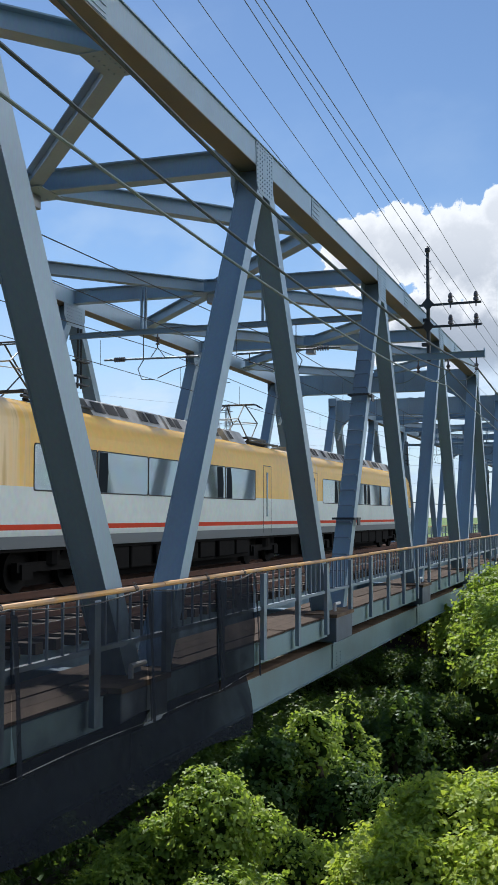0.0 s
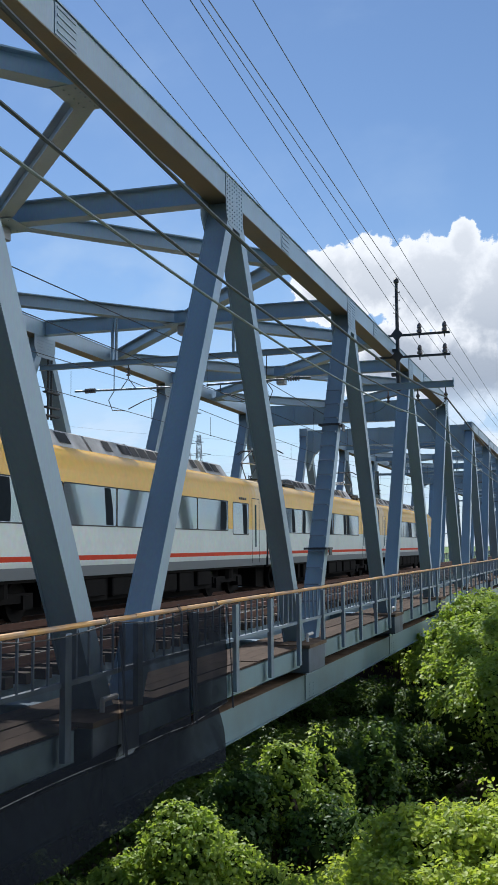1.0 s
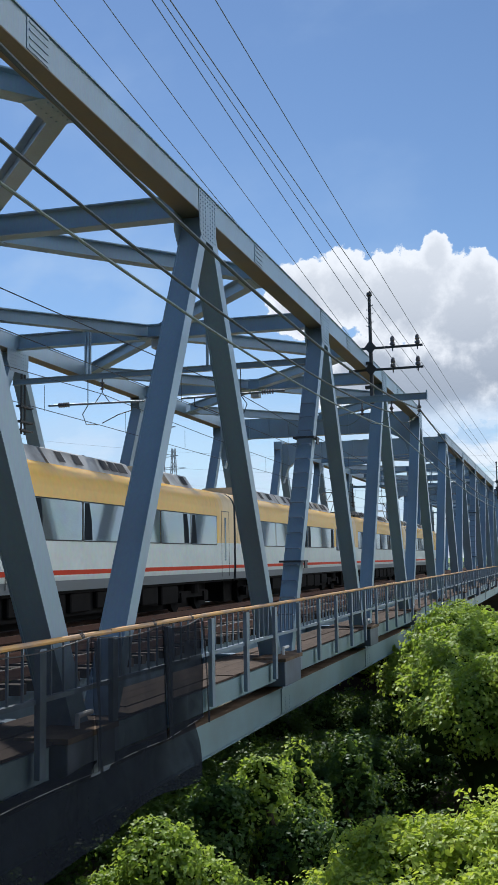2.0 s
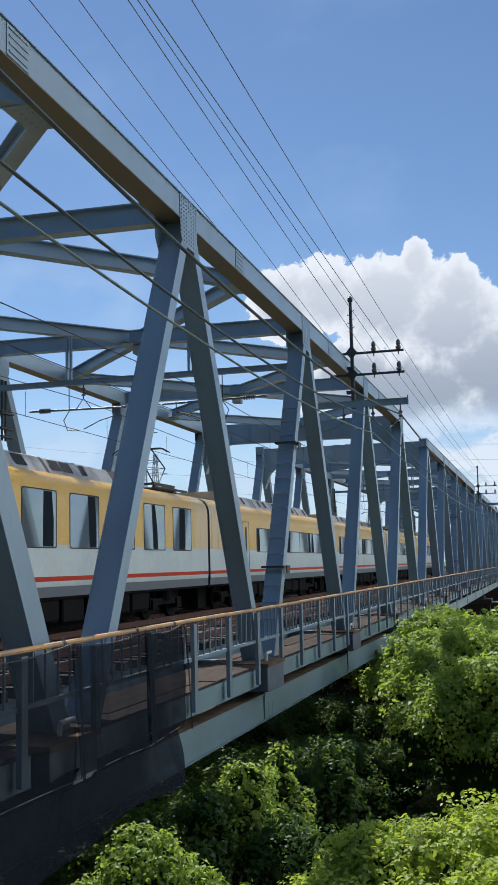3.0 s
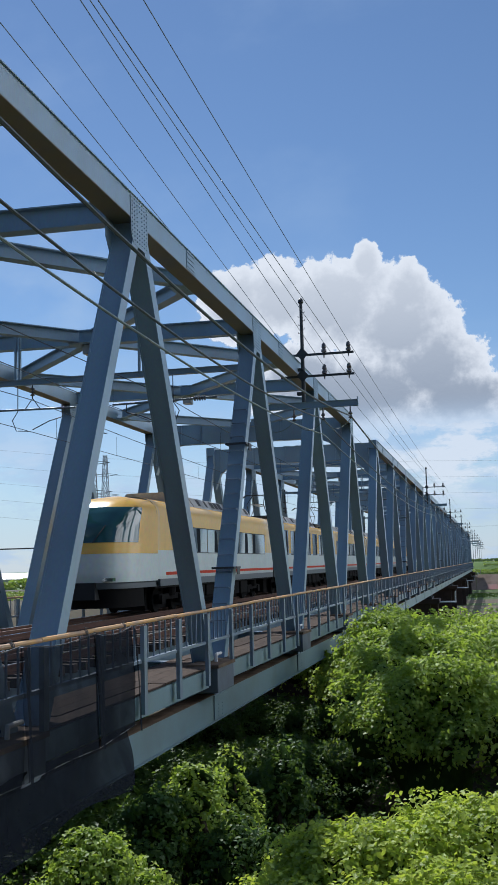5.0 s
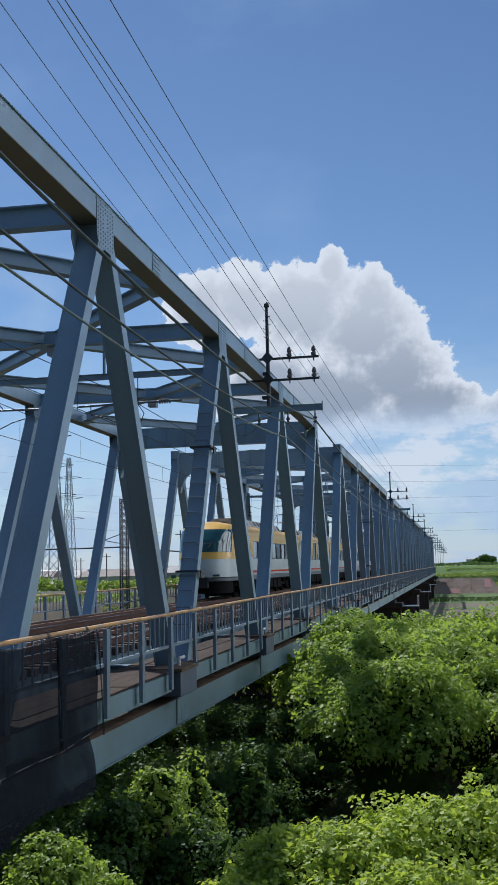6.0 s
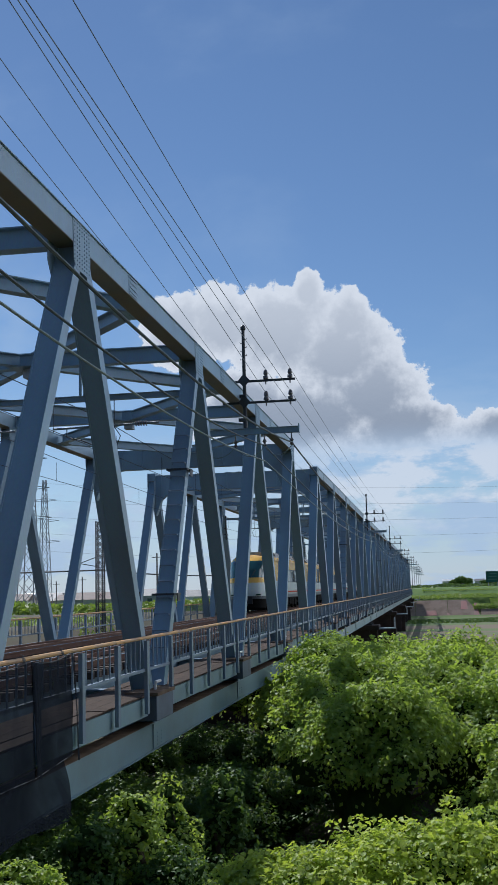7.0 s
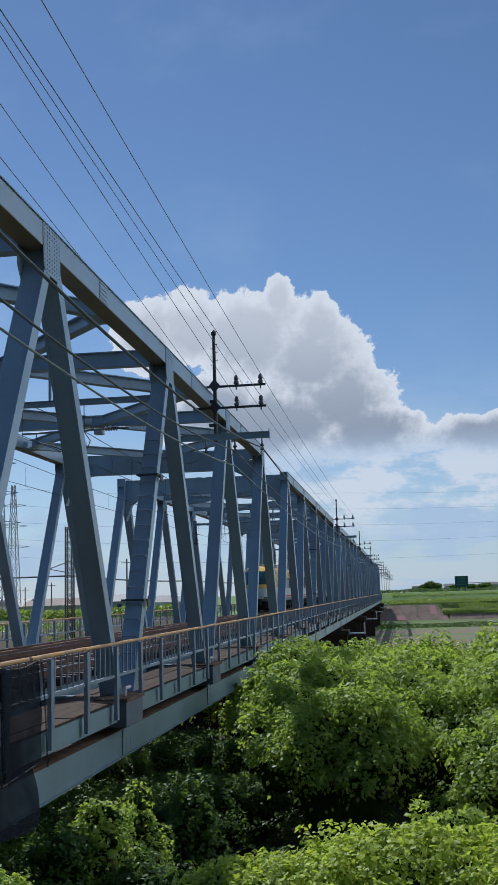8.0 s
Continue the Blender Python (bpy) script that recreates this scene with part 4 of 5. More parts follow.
def coach(index, kind, doors, pans, nose=0):
    """One coach with its rear end at y = 0. nose: -1 at the rear, 1 at the front, 0 none."""
    rng = random.Random(40 + index)
    car = thing("train_coach", "yellow and white express train coach with a red waist stripe" if not nose else "yellow and white express train end coach with a rounded glazed cab", "train", group="train coaches")
    y0, y1 = (3.3 - EXTRA if nose < 0 else 0.03), (COACH - 3.3 + EXTRA if nose > 0 else COACH - 0.14)
    lower = [(1.385, 1.16), (1.40, 1.25), (1.40, 2.14)]
    for s in (-1, 1):
        bm = B()
        strip_along(bm, [(x * s, z) for x, z in lower], y0, y1)
        part("lower_side", bm, PEARL, car)
        bm = B()
        strip_along(bm, [(1.4 * s, 2.14), (1.4 * s, 3.3)], y0, y1)
        part("upper_side", bm, GOLDSIDE, car, "golden yellow upper side")
        bm = B()
        lo, hi = sorted((1.401 * s, 1.404 * s))
        box(bm, (lo, y0 + (0.9 if nose < 0 else 0), 1.285), (hi, y1, 1.395))
        part("stripe", bm, RED, car, "red waist stripe")
        bm = B()
        lo, hi = sorted((1.30 * s, 1.385 * s))
        box(bm, (lo, y0 + (0.3 if nose < 0 else 0), 0.92), (hi, y1, 1.158))
        part("skirt", bm, GREY, car, "dull grey skirt")
    bm = B()
    strip_along(bm, [(x, z) for x, z in ROOF] + [(-x, z) for x, z in ROOF[-2::-1]], y0, y1)
    part("roof", bm, GOLDSIDE, car, "golden yellow rounded roof", smooth=True)
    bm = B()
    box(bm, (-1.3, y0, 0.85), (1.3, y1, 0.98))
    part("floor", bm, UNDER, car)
    # ends
    for e in (y0, y1):
        bm = B()
        v = [bm.verts.new((x, e, z)) for x, z in [(1.36, 0.98), (1.40, 1.15)] + ROOF + [(-x, z) for x, z in ROOF[-2::-1]] + [(-1.40, 1.15), (-1.36, 0.98)]]
        bm.faces.new(v)
        part("end_wall", bm, GREY, car)
    if nose <= 0:
        bm = B()
        for i in range(5):
            o = 0.02 * (i % 2)
            box(bm, (-1.22 + o, y1 + 0.004 + 0.034 * i, 1.0 + o), (1.22 - o, y1 + 0.034 + 0.034 * i, 3.72 - o))
        part("gangway_bellows", bm, RUBBER, car)
    # windows and doors on both sides
    for s in (-1, 1):
        if kind == "ribbon":
            a, b = (5.2 if nose < 0 else 6.0 if index == 2 else 2.0 if index == 4 else 2.6), (COACH - 5.4 if nose > 0 else 16.3 if index == 3 else 15.3 if index == 4 else 18.58)
            if index == 2:
                window(car, s, 1.75, 3.35, 2.0, 3.12, 1, rng)
            if index == 3:
                window(car, s, 16.75, 18.40, 1.95, 3.02, 1, rng)
                bm = B()
                lo, hi = sorted((1.401 * s, 1.406 * s))
                for j in range(4):
                    box(bm, (lo, 17.4 + 0.2 * j, 3.12), (hi, 17.55 + 0.2 * j, 3.20))
                part("side_vent", bm, RUBBER, car)
            n = round((b - a) / 2.55)
            w = (b - a) / n
            for i in range(n):
                window(car, s, a + w * i + 0.004, a + w * (i + 1) - 0.004, 2.06, 3.03, rng.choice((1, -1, 1)), rng)
        else:
            for i in range(7):
                a = 2.44 + 2.42 * i
                window(car, s, a, a + 1.72, 2.05, 3.41, rng.choice((1, 1, 1, 0)), rng)
        for y in doors:
            door(car, s, y if y > 0 else COACH + y)
    # black boxes fill the underfloor and close the view through
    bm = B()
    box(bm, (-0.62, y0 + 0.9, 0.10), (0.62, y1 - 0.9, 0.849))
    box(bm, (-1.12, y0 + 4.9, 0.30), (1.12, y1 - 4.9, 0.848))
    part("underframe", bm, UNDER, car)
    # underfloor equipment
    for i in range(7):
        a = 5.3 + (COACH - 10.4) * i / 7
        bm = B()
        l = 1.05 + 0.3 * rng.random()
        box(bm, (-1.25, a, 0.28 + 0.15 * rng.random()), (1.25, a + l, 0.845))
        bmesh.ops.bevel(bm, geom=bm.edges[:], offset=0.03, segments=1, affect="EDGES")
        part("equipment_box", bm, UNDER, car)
    bogie(car, 3.35 if nose >= 0 else 4.1)
    bogie(car, COACH - 3.35 if nose <= 0 else COACH - 4.1)
    # roof equipment
    spots = [(5.2, 9.3), (9.5, 13.4), (14.0, 15.6)] if pans else [(4.4 if nose < 0 else 2.6, 7.4), (7.55, 12.6), (13.3, 14.9), (15.4, 17.4)]
    for a, b in spots:
        bm = B()
        pr = [(-1.02, 3.86), (-0.74, 4.27), (-0.66, 4.30), (0.66, 4.30), (0.74, 4.27), (1.02, 3.86)]
        ra, rb = [bm.verts.new((x, a, z)) for x, z in pr], [bm.verts.new((x, b, z)) for x, z in pr]
        for k in range(len(pr)):
            q = (k + 1) % len(pr)
            bm.faces.new((ra[k], ra[q], rb[q], rb[k]))
        bm.faces.new(ra)
        bm.faces.new(rb[::-1])
        u = part("roof_unit", bm, ROOFGREY, car, "dusty pale grey roof unit with dark vents")
        y = a + 0.18
        while y < b - 0.5:
            w = rng.choice((0.34, 0.42, 0.55))
            if rng.random() < 0.62:
                bm = B()
                for s in (-1, 1):
                    up, dn = (0.775 * s, 4.235), (0.955 * s, 3.97)
                    o = (0.008 * s, 0.006)
                    v = [bm.verts.new((p[0] + o[0], yy, p[1] + o[1])) for p, yy in ((up, y), (up, y + w), (dn, y + w), (dn, y))]
                    bm.faces.new(v)
                box(bm, (-0.5, y, 4.301), (0.5, y + w, 4.306))
                part("louvre", bm, RUBBER, u)
            y += w + 0.10
        for yy in (a + (b - a) * 0.5,):
            bm = B()
            box(bm, (-0.68, yy - 0.02, 4.302), (0.68, yy + 0.02, 4.318))
            part("joint_strip", bm, GALV, u)
    for y in pans:
        pantograph(car, y)
        bm = B()
        tube(bm, [(0.9, y - 1.2, 4.03), (0.9, y + 1.8, 4.05), (0.6, y + 2.2, 4.08)], 0.04, 6)
        box(bm, (-0.5, y + 1.35, 3.96), (0.5, y + 1.95, 4.18))
        part("roof_conduit", bm, DARKMETAL, car)
    if nose:
        m = pose(0, -EXTRA, 0) if nose < 0 else pose(0, COACH + EXTRA, 0, 0, 0, 180)
        made = []
        for nm, mt, z0, z1, a0, a1, out, lb in (
                ("nose_lower", PEARL, 1.12, 2.02, 0, 1, 0, ""), ("nose_skirt", UNDER, 0.32, 0.92, 0.06, 0.94, -0.12, "dark snow-plough skirt"),
                ("nose_valance", GREY, 0.921, 1.119, 0.0, 1.0, -0.03, ""),
                ("nose_band", GOLD, 2.021, 2.34, 0, 1, 0.01, "golden band under the windscreen"), ("nose_top", GOLD, 2.341, 3.99, 0, 1, 0, ""),
                ("windscreen", DARKGLASS, 2.37, 3.52, 0.125, 0.875, 0.012, "dark green wrap-round windscreen")):
            bm = B()
            nose_patch(bm, z0, z1, a0, a1, out)
            o = part(nm, bm, mt, car, lb, smooth=True)
            o.matrix_basis = m
        bm = B()
        for s in (-0.55, 0.35):
            p = []
            for q in (0.0, 0.5, 1.0):
                z = 2.36 + 0.55 * q
                p.append((s + 0.35 * q, nose_y(z) - 0.05, z))
            tube(bm, p, 0.016, 5)
        part("wiper", bm, RUBBER, car).matrix_basis = m
        bm = B()
        box(bm, (-0.42, 0.02, 0.60), (0.42, 0.5, 1.13))
        part("coupler_cover", bm, RUBBER, car).matrix_basis = m
        for s in (-1, 1):
            bm = B()
            box(bm, (s * 0.86 - 0.16, -0.005, 1.16), (s * 0.86 + 0.16, 0.25, 1.26))
            part("marker_lamp", bm, DARKGLASS, car).matrix_basis = m
    return car


TRAIN = [
    coach(0, "ribbon", (), (), -1),
    coach(1, "single", (1.0,), (3.2, 17.9)),
    coach(2, "ribbon", (4.1, 19.05), ()),
    coach(3, "ribbon", (-1.8,), ()),
    coach(4, "ribbon", (16.05,), (3.5, 17.2)),
    coach(5, "ribbon", (1.0,), (), 1),
]


# ---- ground, river bed and banks ----
def ground_z(x, y):
    near = -3.6 - 3.4 * min(1.0, max(0.0, (y - 45) / 45))
    near -= 1.2 * min(1.0, max(0.0, (y - 6) / 25)) * (1 if y < 45 else max(0, 1 - (y - 45) / 20))
    near += 1.25 * min(1.0, max(0.0, (16.0 - y) / 4)) * min(1.0, max(0.0, (x + 7.0) / 1.5))
    left = min(1.0, max(0.0, (-19 - x) / 6))
    z = near * (1 - left) + (-0.55 - 4.0 * min(1.0, max(0.0, (y - 130) / 70))) * left
    if y > 300:
        t = min(1.0, (y - 300) / 14)
        z = z * (1 - t) + (0.5 if x > -19 else -4.0) * t
    if y < 4:
        t = min(1.0, (4 - y) / 4)
        if x > -5:
            z = z * (1 - t) + 0.05 * t
        # unseen slopes behind the camera, added to block low sky light from there
        if x > -4 and y < -6:
            z += min(15.0, (-6 - y) * 0.85)
        if x < -18 and y < -10:
            z += min(15.0, (-10 - y) * 0.6)
        if y < -80:
            z += min(18.0, (-80 - y) * 0.7)
    return z


def ground():
    xs = [-3000, -1200, -500, -250, -120, -70, -45, -32, -26, -25, -23, -21, -19, -17, -14, -10, -7, -5, -4.01, -3.9, -3, 0, 4, 9, 16, 28, 50, 100, 250, 600, 1500, 3000]
    ys = [-400, -106, -80, -45, -24, -20, -12, -8, -6, -4, -2, 0, 2, 4, 6, 9, 13, 18, 24, 31, 38, 45, 55, 65, 75, 90, 110, 140, 180, 220, 260, 300, 304, 308, 314, 326, 400, 600, 1000, 2000, 4500]
    bm = B()
    grid = [[bm.verts.new((x, y, ground_z(x, y))) for x in xs] for y in ys]
    for a, b in zip(grid, grid[1:]):
        for i in range(len(xs) - 1):
            bm.faces.new((a[i], a[i + 1], b[i + 1], b[i]))
    tagged(part("ground", bm, GROUND, smooth=True), "grassy river bank and brown dry river bed", "ground", kind="structure")


ground()


def far_bank():
    """Concrete revetment of the far levee, with a pale toe and patches of old pink paint, and the grass above."""
    b = thing("river_embankment", "weathered concrete river revetment under a grassy levee", "embankment", kind="structure")
    for i in range(10):
        x0 = -14 + 9.0 * i
        low = i > 2
        z1, y1 = (-5.2, 300.26) if low else (-2.85, 303.5)
        bm = B()
        q = [(x0, 297.5, -7.2), (x0 + 8.9, 297.5, -7.2), (x0 + 8.9 - (3.5 if i == 2 else 0), y1, z1), (x0, y1, z1)]
        v = [bm.verts.new(p) for p in q] + [bm.verts.new((p[0], p[1] + 0.5, p[2] - 0.5)) for p in q]
        for f in ((0, 1, 2, 3), (4, 7, 6, 5), (0, 4, 5, 1), (1, 5, 6, 2), (2, 6, 7, 3), (3, 7, 4, 0)):
            bm.faces.new([v[k] for k in f])
        part("panel", bm, REVETMENT, b)
    for x0, x1, z0, z1 in ((-2.2, 1.0, -6.5, -5.2), (7.5, 9.6, -5.0, -2.8), (11.0, 12.4, -6.6, -3.4), (3.4, 4.6, -6.6, -6.0)):
        bm = B()
        f = lambda z: 297.5 + (z + 6.8) / 4.35 * 6.0 - 0.06
        v = [bm.verts.new(p) for p in ((x0, f(z0), z0 - 0.4), (x1, f(z0), z0 - 0.4), (x1 - 0.4, f(z1), z1 - 0.4), (x0 + 0.3, f(z1), z1 - 0.4))]
        bm.faces.new(v)
        part("paint_patch", bm, PINK, b)
    bm = B()
    box(bm, (-14, 295.6, -7.8), (76, 297.4, -7.02))
    part("toe", bm, WHITE, b, "pale concrete toe")


far_bank()


# ---- vegetation ----
def leaves_mesh(points, normals, size, rng, loose=0.38):
    """One folded broad leaf at every point: six corners where leaves are seen close to, four where they are far."""
    n = len(points)
    nv = normals + rng.normal(0, loose, (n, 3))
    nv /= np.linalg.norm(nv, axis=1)[:, None]
    r = rng.normal(0, 1, (n, 3))
    r[:, 2] -= 0.7
    d = r - (r * nv).sum(1)[:, None] * nv
    d /= np.linalg.norm(d, axis=1)[:, None]
    s = np.cross(nv, d)
    k = (size * rng.uniform(0.55, 1.35, n))[:, None]
    fold = k * rng.uniform(0.05, 0.30, n)[:, None]
    if size < 0.045:
        corners = [points - d * k * 0.75, points + s * k * 0.62 - d * k * 0.42 + nv * fold, points + s * k * 0.52 + d * k * 0.32 + nv * fold * 0.8,
                   points + d * k - nv * fold * 0.6, points - s * k * 0.52 + d * k * 0.32 + nv * fold * 0.8, points - s * k * 0.62 - d * k * 0.42 + nv * fold]
        tris = [0, 1, 2, 0, 2, 3, 0, 3, 4, 0, 4, 5]
    else:
        corners = [points - d * k * 0.8, points + s * k * 0.66 - d * k * 0.10 + nv * fold, points + d * k, points - s * k * 0.66 - d * k * 0.10 + nv * fold]
        tris = [0, 1, 2, 0, 2, 3]
    verts = np.stack(corners, 1).reshape(-1, 3)
    faces = (np.arange(n)[:, None] * len(corners) + np.array(tris)).reshape(-1, 3)
    me = bpy.data.meshes.new("leaves")
    me.vertices.add(len(verts))
    me.vertices.foreach_set("co", verts.ravel())
    me.loops.add(faces.size)
    me.loops.foreach_set("vertex_index", faces.ravel().astype(np.int32))
    me.polygons.add(len(faces))
    me.polygons.foreach_set("loop_start", np.arange(0, faces.size, 3, dtype=np.int32))
    me.polygons.foreach_set("loop_total", np.full(len(faces), 3, dtype=np.int32))
    me.update(calc_edges=True)
    return me


SPRIG = 16


def sprigs(centres, normals, size, rng):
    """A domed tuft of leaves round every centre: the points and the way each leaf faces."""
    n = len(centres)
    reach = (size * 3.0 * rng.uniform(0.6, 1.6, n))[:, None, None]
    off = rng.normal(0, 0.62, (n, SPRIG, 3))
    nr = normals[:, None, :]
    flat = off - (off * nr).sum(2)[:, :, None] * nr * 0.75
    rr = (flat ** 2).sum(2)[:, :, None]
    pts = centres[:, None, :] + reach * (flat + nr * (0.55 - 0.55 * rr))
    pts[:, :, 2] -= reach[:, :, 0] * 0.25 * rr[:, :, 0]
    face = nr + flat * 0.75 + np.array([0, 0, 0.25])
    face /= np.linalg.norm(face, axis=2)[:, :, None]
    return pts.reshape(-1, 3), face.reshape(-1, 3)


def bush(cx, cy, top, rx, ry, count, size, seed, material=None, lobes=44, label="", low=None, under=0.46):
    """A vine-grown shrub: lobes of foliage over a few stems, its top at the given height."""
    rng = np.random.default_rng(seed)
    gz = ground_z(cx, cy) if low is None else low
    h = top - gz
    b = thing("shrub", label or "dense sunlit shrub overgrown with broad-leaved vines", "shrub", (cx, cy, gz), group="bank shrubs")
    # lobes: centre and radii
    L = []
    for i in range(lobes):
        a, q = rng.uniform(0, 2 * math.pi), math.sqrt(rng.uniform(0, 1))
        px, py = q * math.cos(a), q * math.sin(a)
        z = h * (0.86 - 0.27 * q * q + rng.uniform(-0.16, 0.06))
        rad = rng.uniform(0.12, 0.30) * min(rx, ry) + 0.04 * min(h, 3.5) * rng.uniform(0.2, 1)
        z = min(z, h - rad * 0.8)
        L.append((px * rx * 0.82, py * ry * 0.82, z, rad * rng.uniform(0.8, 1.7), rad * rng.uniform(0.8, 1.7), rad * rng.uniform(0.55, 1.1)))
    L.append((0, 0, h * 0.34, rx * 0.66, ry * 0.66, h * 0.40))
    L = np.array(L)
    area = L[:, 3] * L[:, 4] + L[:, 5] * (L[:, 3] + L[:, 4])
    area[-1] *= 0.12
    size *= 0.80
    count = max(24, int(count * 1.25) // SPRIG)
    pick = rng.choice(len(L), count * 2, p=area / area.sum())
    v = rng.normal(0, 1, (count * 2, 3))
    v /= np.linalg.norm(v, axis=1)[:, None]
    v[:, 2] = np.where(v[:, 2] < -0.35, -v[:, 2], v[:, 2])
    lump = np.array([noise.noise(Vector(p) * 2.6 + Vector((i * 3.1, 0, seed))) for p, i in zip(v, pick)])
    rad = 1.0 + 0.62 * lump + rng.normal(0, 0.12, count * 2) + 0.45 * rng.uniform(0, 1, count * 2) ** 9
    pts = L[pick, :3] + v * L[pick, 3:] * rad[:, None]
    # trailing strands
    pts[:, 2] -= np.where(rng.uniform(0, 1, len(pts)) < 0.09, rng.exponential(0.20, len(pts)), 0.0)
    inside = np.zeros(len(pts), bool)
    for i, l in enumerate(L):
        d = (((pts - l[:3]) / l[3:]) ** 2).sum(1)
        inside |= (d < 0.72) & (pick != i)
    keep = (~inside) & (pts[:, 2] > 0.02) & ((pts[:, 2] > h * (under + 0.10 * np.sin(pts[:, 0] * 2.1 + pts[:, 1] * 1.3))) | (rng.uniform(0, 1, len(pts)) < 0.05))
    pts, v, pk = pts[keep][:count], v[keep][:count], pick[keep][:count]
    nrm = v / L[pk, 3:]
    nrm /= np.linalg.norm(nrm, axis=1)[:, None]
    nrm[:, 2] += 0.35
    nrm /= np.linalg.norm(nrm, axis=1)[:, None]
    pts, nrm = sprigs(pts, nrm, size, rng)
    me = leaves_mesh(pts, nrm, size, rng)
    me.materials.append(material or LEAF)
    ob = new("leaves", me)
    ob.parent = b
    # dark cores that paint the shade between the leaves, and the stems
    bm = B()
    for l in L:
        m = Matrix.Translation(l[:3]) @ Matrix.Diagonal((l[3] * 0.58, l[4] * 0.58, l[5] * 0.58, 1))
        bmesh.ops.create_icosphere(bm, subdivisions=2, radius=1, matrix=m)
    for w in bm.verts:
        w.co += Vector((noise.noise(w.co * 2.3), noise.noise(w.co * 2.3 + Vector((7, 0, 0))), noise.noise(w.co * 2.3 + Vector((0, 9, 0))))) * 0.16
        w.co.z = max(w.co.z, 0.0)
    part("shade_core", bm, CORESHADE, b)
    for i in range(4):
        bm = B()
        a = rng.uniform(0, 6.28)
        e = L[rng.integers(0, len(L))]
        p0 = Vector((0.25 * math.cos(a), 0.25 * math.sin(a), 0))
        p2 = Vector((e[0] * 0.8, e[1] * 0.8, max(0.3, e[2] * 0.9)))
        p1 = p0.lerp(p2, 0.5) + Vector((0, 0, 0.2 * h))
        rod(bm, p0, p1, 0.06, 6, 0.04)
        rod(bm, p1, p2, 0.04, 6, 0.015)
        part("stem", bm, BARK, b)
    return b


# dark green of the shrub cores: the shade inside, put into colour
CORESHADE = mat("core_shade_green", (0.030, 0.055, 0.014), 0.95, dark=(0.016, 0.030, 0.010), scale=5, fine=30, bump=1.0, amount=0.9, spec=0.0)
# near shrubs on the bank, then the tall one beside the bridge, then the hedge behind it
SHRUBS = [
    # x, y, top, rx, ry, leaves, leaf size
    (-1.25, 9.3, -0.80, 0.95, 1.0, 24000, 0.036), (-0.1, 9.4, -0.60, 1.3, 1.1, 30000, 0.037), (1.4, 9.5, -0.52, 1.4, 1.2, 24000, 0.038), (2.7, 10.6, -0.50, 1.4, 1.3, 14000, 0.042),
    (-1.35, 8.2, -1.05, 0.95, 0.8, 18000, 0.035), (-0.2, 8.3, -0.85, 1.2, 0.9, 20000, 0.035), (1.0, 8.4, -0.78, 1.2, 0.9, 16000, 0.035),
    (-0.6, 7.3, -1.25, 1.2, 0.8, 16000, 0.034), (0.40, 11.3, -0.52, 0.45, 0.45, 4800, 0.038), (2.4, 14.6, -0.85, 1.1, 1.1, 9000, 0.050),
    (-3.78, 9.5, -0.84, 0.42, 0.6, 7500, 0.034), (-4.35, 9.2, -1.36, 0.36, 0.6, 4500, 0.034), (-3.3, 8.7, -1.55, 0.5, 0.5, 4000, 0.033),
    (-4.12, 12.3, -1.02, 0.34, 0.4, 2600, 0.040), (-3.72, 12.7, -0.74, 0.34, 0.4, 2600, 0.040), (-3.86, 15.0, -0.92, 0.32, 0.4, 1700, 0.046), (-3.5, 17.0, -1.02, 0.28, 0.4, 1100, 0.050),
    (-3.2, 12.4, -1.45, 0.5, 0.5, 2200, 0.036), (-2.75, 13.2, -1.75, 0.5, 0.5, 1800, 0.038), (-3.3, 10.8, -1.85, 0.5, 0.5, 2400, 0.034),
    (-1.25, 20.8, -0.22, 1.7, 1.8, 30000, 0.064), (-1.9, 24.4, 0.05, 1.7, 2.0, 22000, 0.070), (0.5, 25.5, -0.02, 2.2, 2.3, 24000, 0.072),
    (2.9, 24.5, 0.40, 2.1, 2.2, 20000, 0.072), (2.0, 19.8, -0.70, 1.4, 1.3, 12000, 0.066),
    (-3.0, 31.0, 0.08, 1.9, 2.4, 18000, 0.085), (0.2, 33.0, -0.40, 3.2, 2.6, 19000, 0.09), (4.2, 31.0, 0.88, 3.0, 2.8, 18000, 0.09),
    (-2.8, 38.0, -0.35, 2.4, 2.8, 13000, 0.10), (1.8, 41.0, -0.62, 3.4, 2.8, 13000, 0.10), (6.8, 40.0, 0.95, 3.4, 2.8, 13000, 0.10),
    (-4.6, 44.0, -0.55, 1.6, 3.0, 10000, 0.11), (-4.6, 37.0, -1.25, 1.4, 2.6, 9000, 0.10), (-5.2, 49.0, -0.95, 1.8, 2.6, 8000, 0.11), (-1.0, 48.0, -0.8, 3.0, 2.8, 10000, 0.12), (-6.8, 44.0, -1.85, 2.0, 3.0, 8000, 0.11),
]
# LEAFDARK on some left shrubs paints them dim, as in the bridge's shade
for i, (x, y, top, rx, ry, c, s) in enumerate(SHRUBS):
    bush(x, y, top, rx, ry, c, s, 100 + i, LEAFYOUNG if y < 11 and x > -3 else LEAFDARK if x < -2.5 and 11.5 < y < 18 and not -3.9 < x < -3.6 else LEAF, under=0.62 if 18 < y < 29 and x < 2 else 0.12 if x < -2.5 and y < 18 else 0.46)
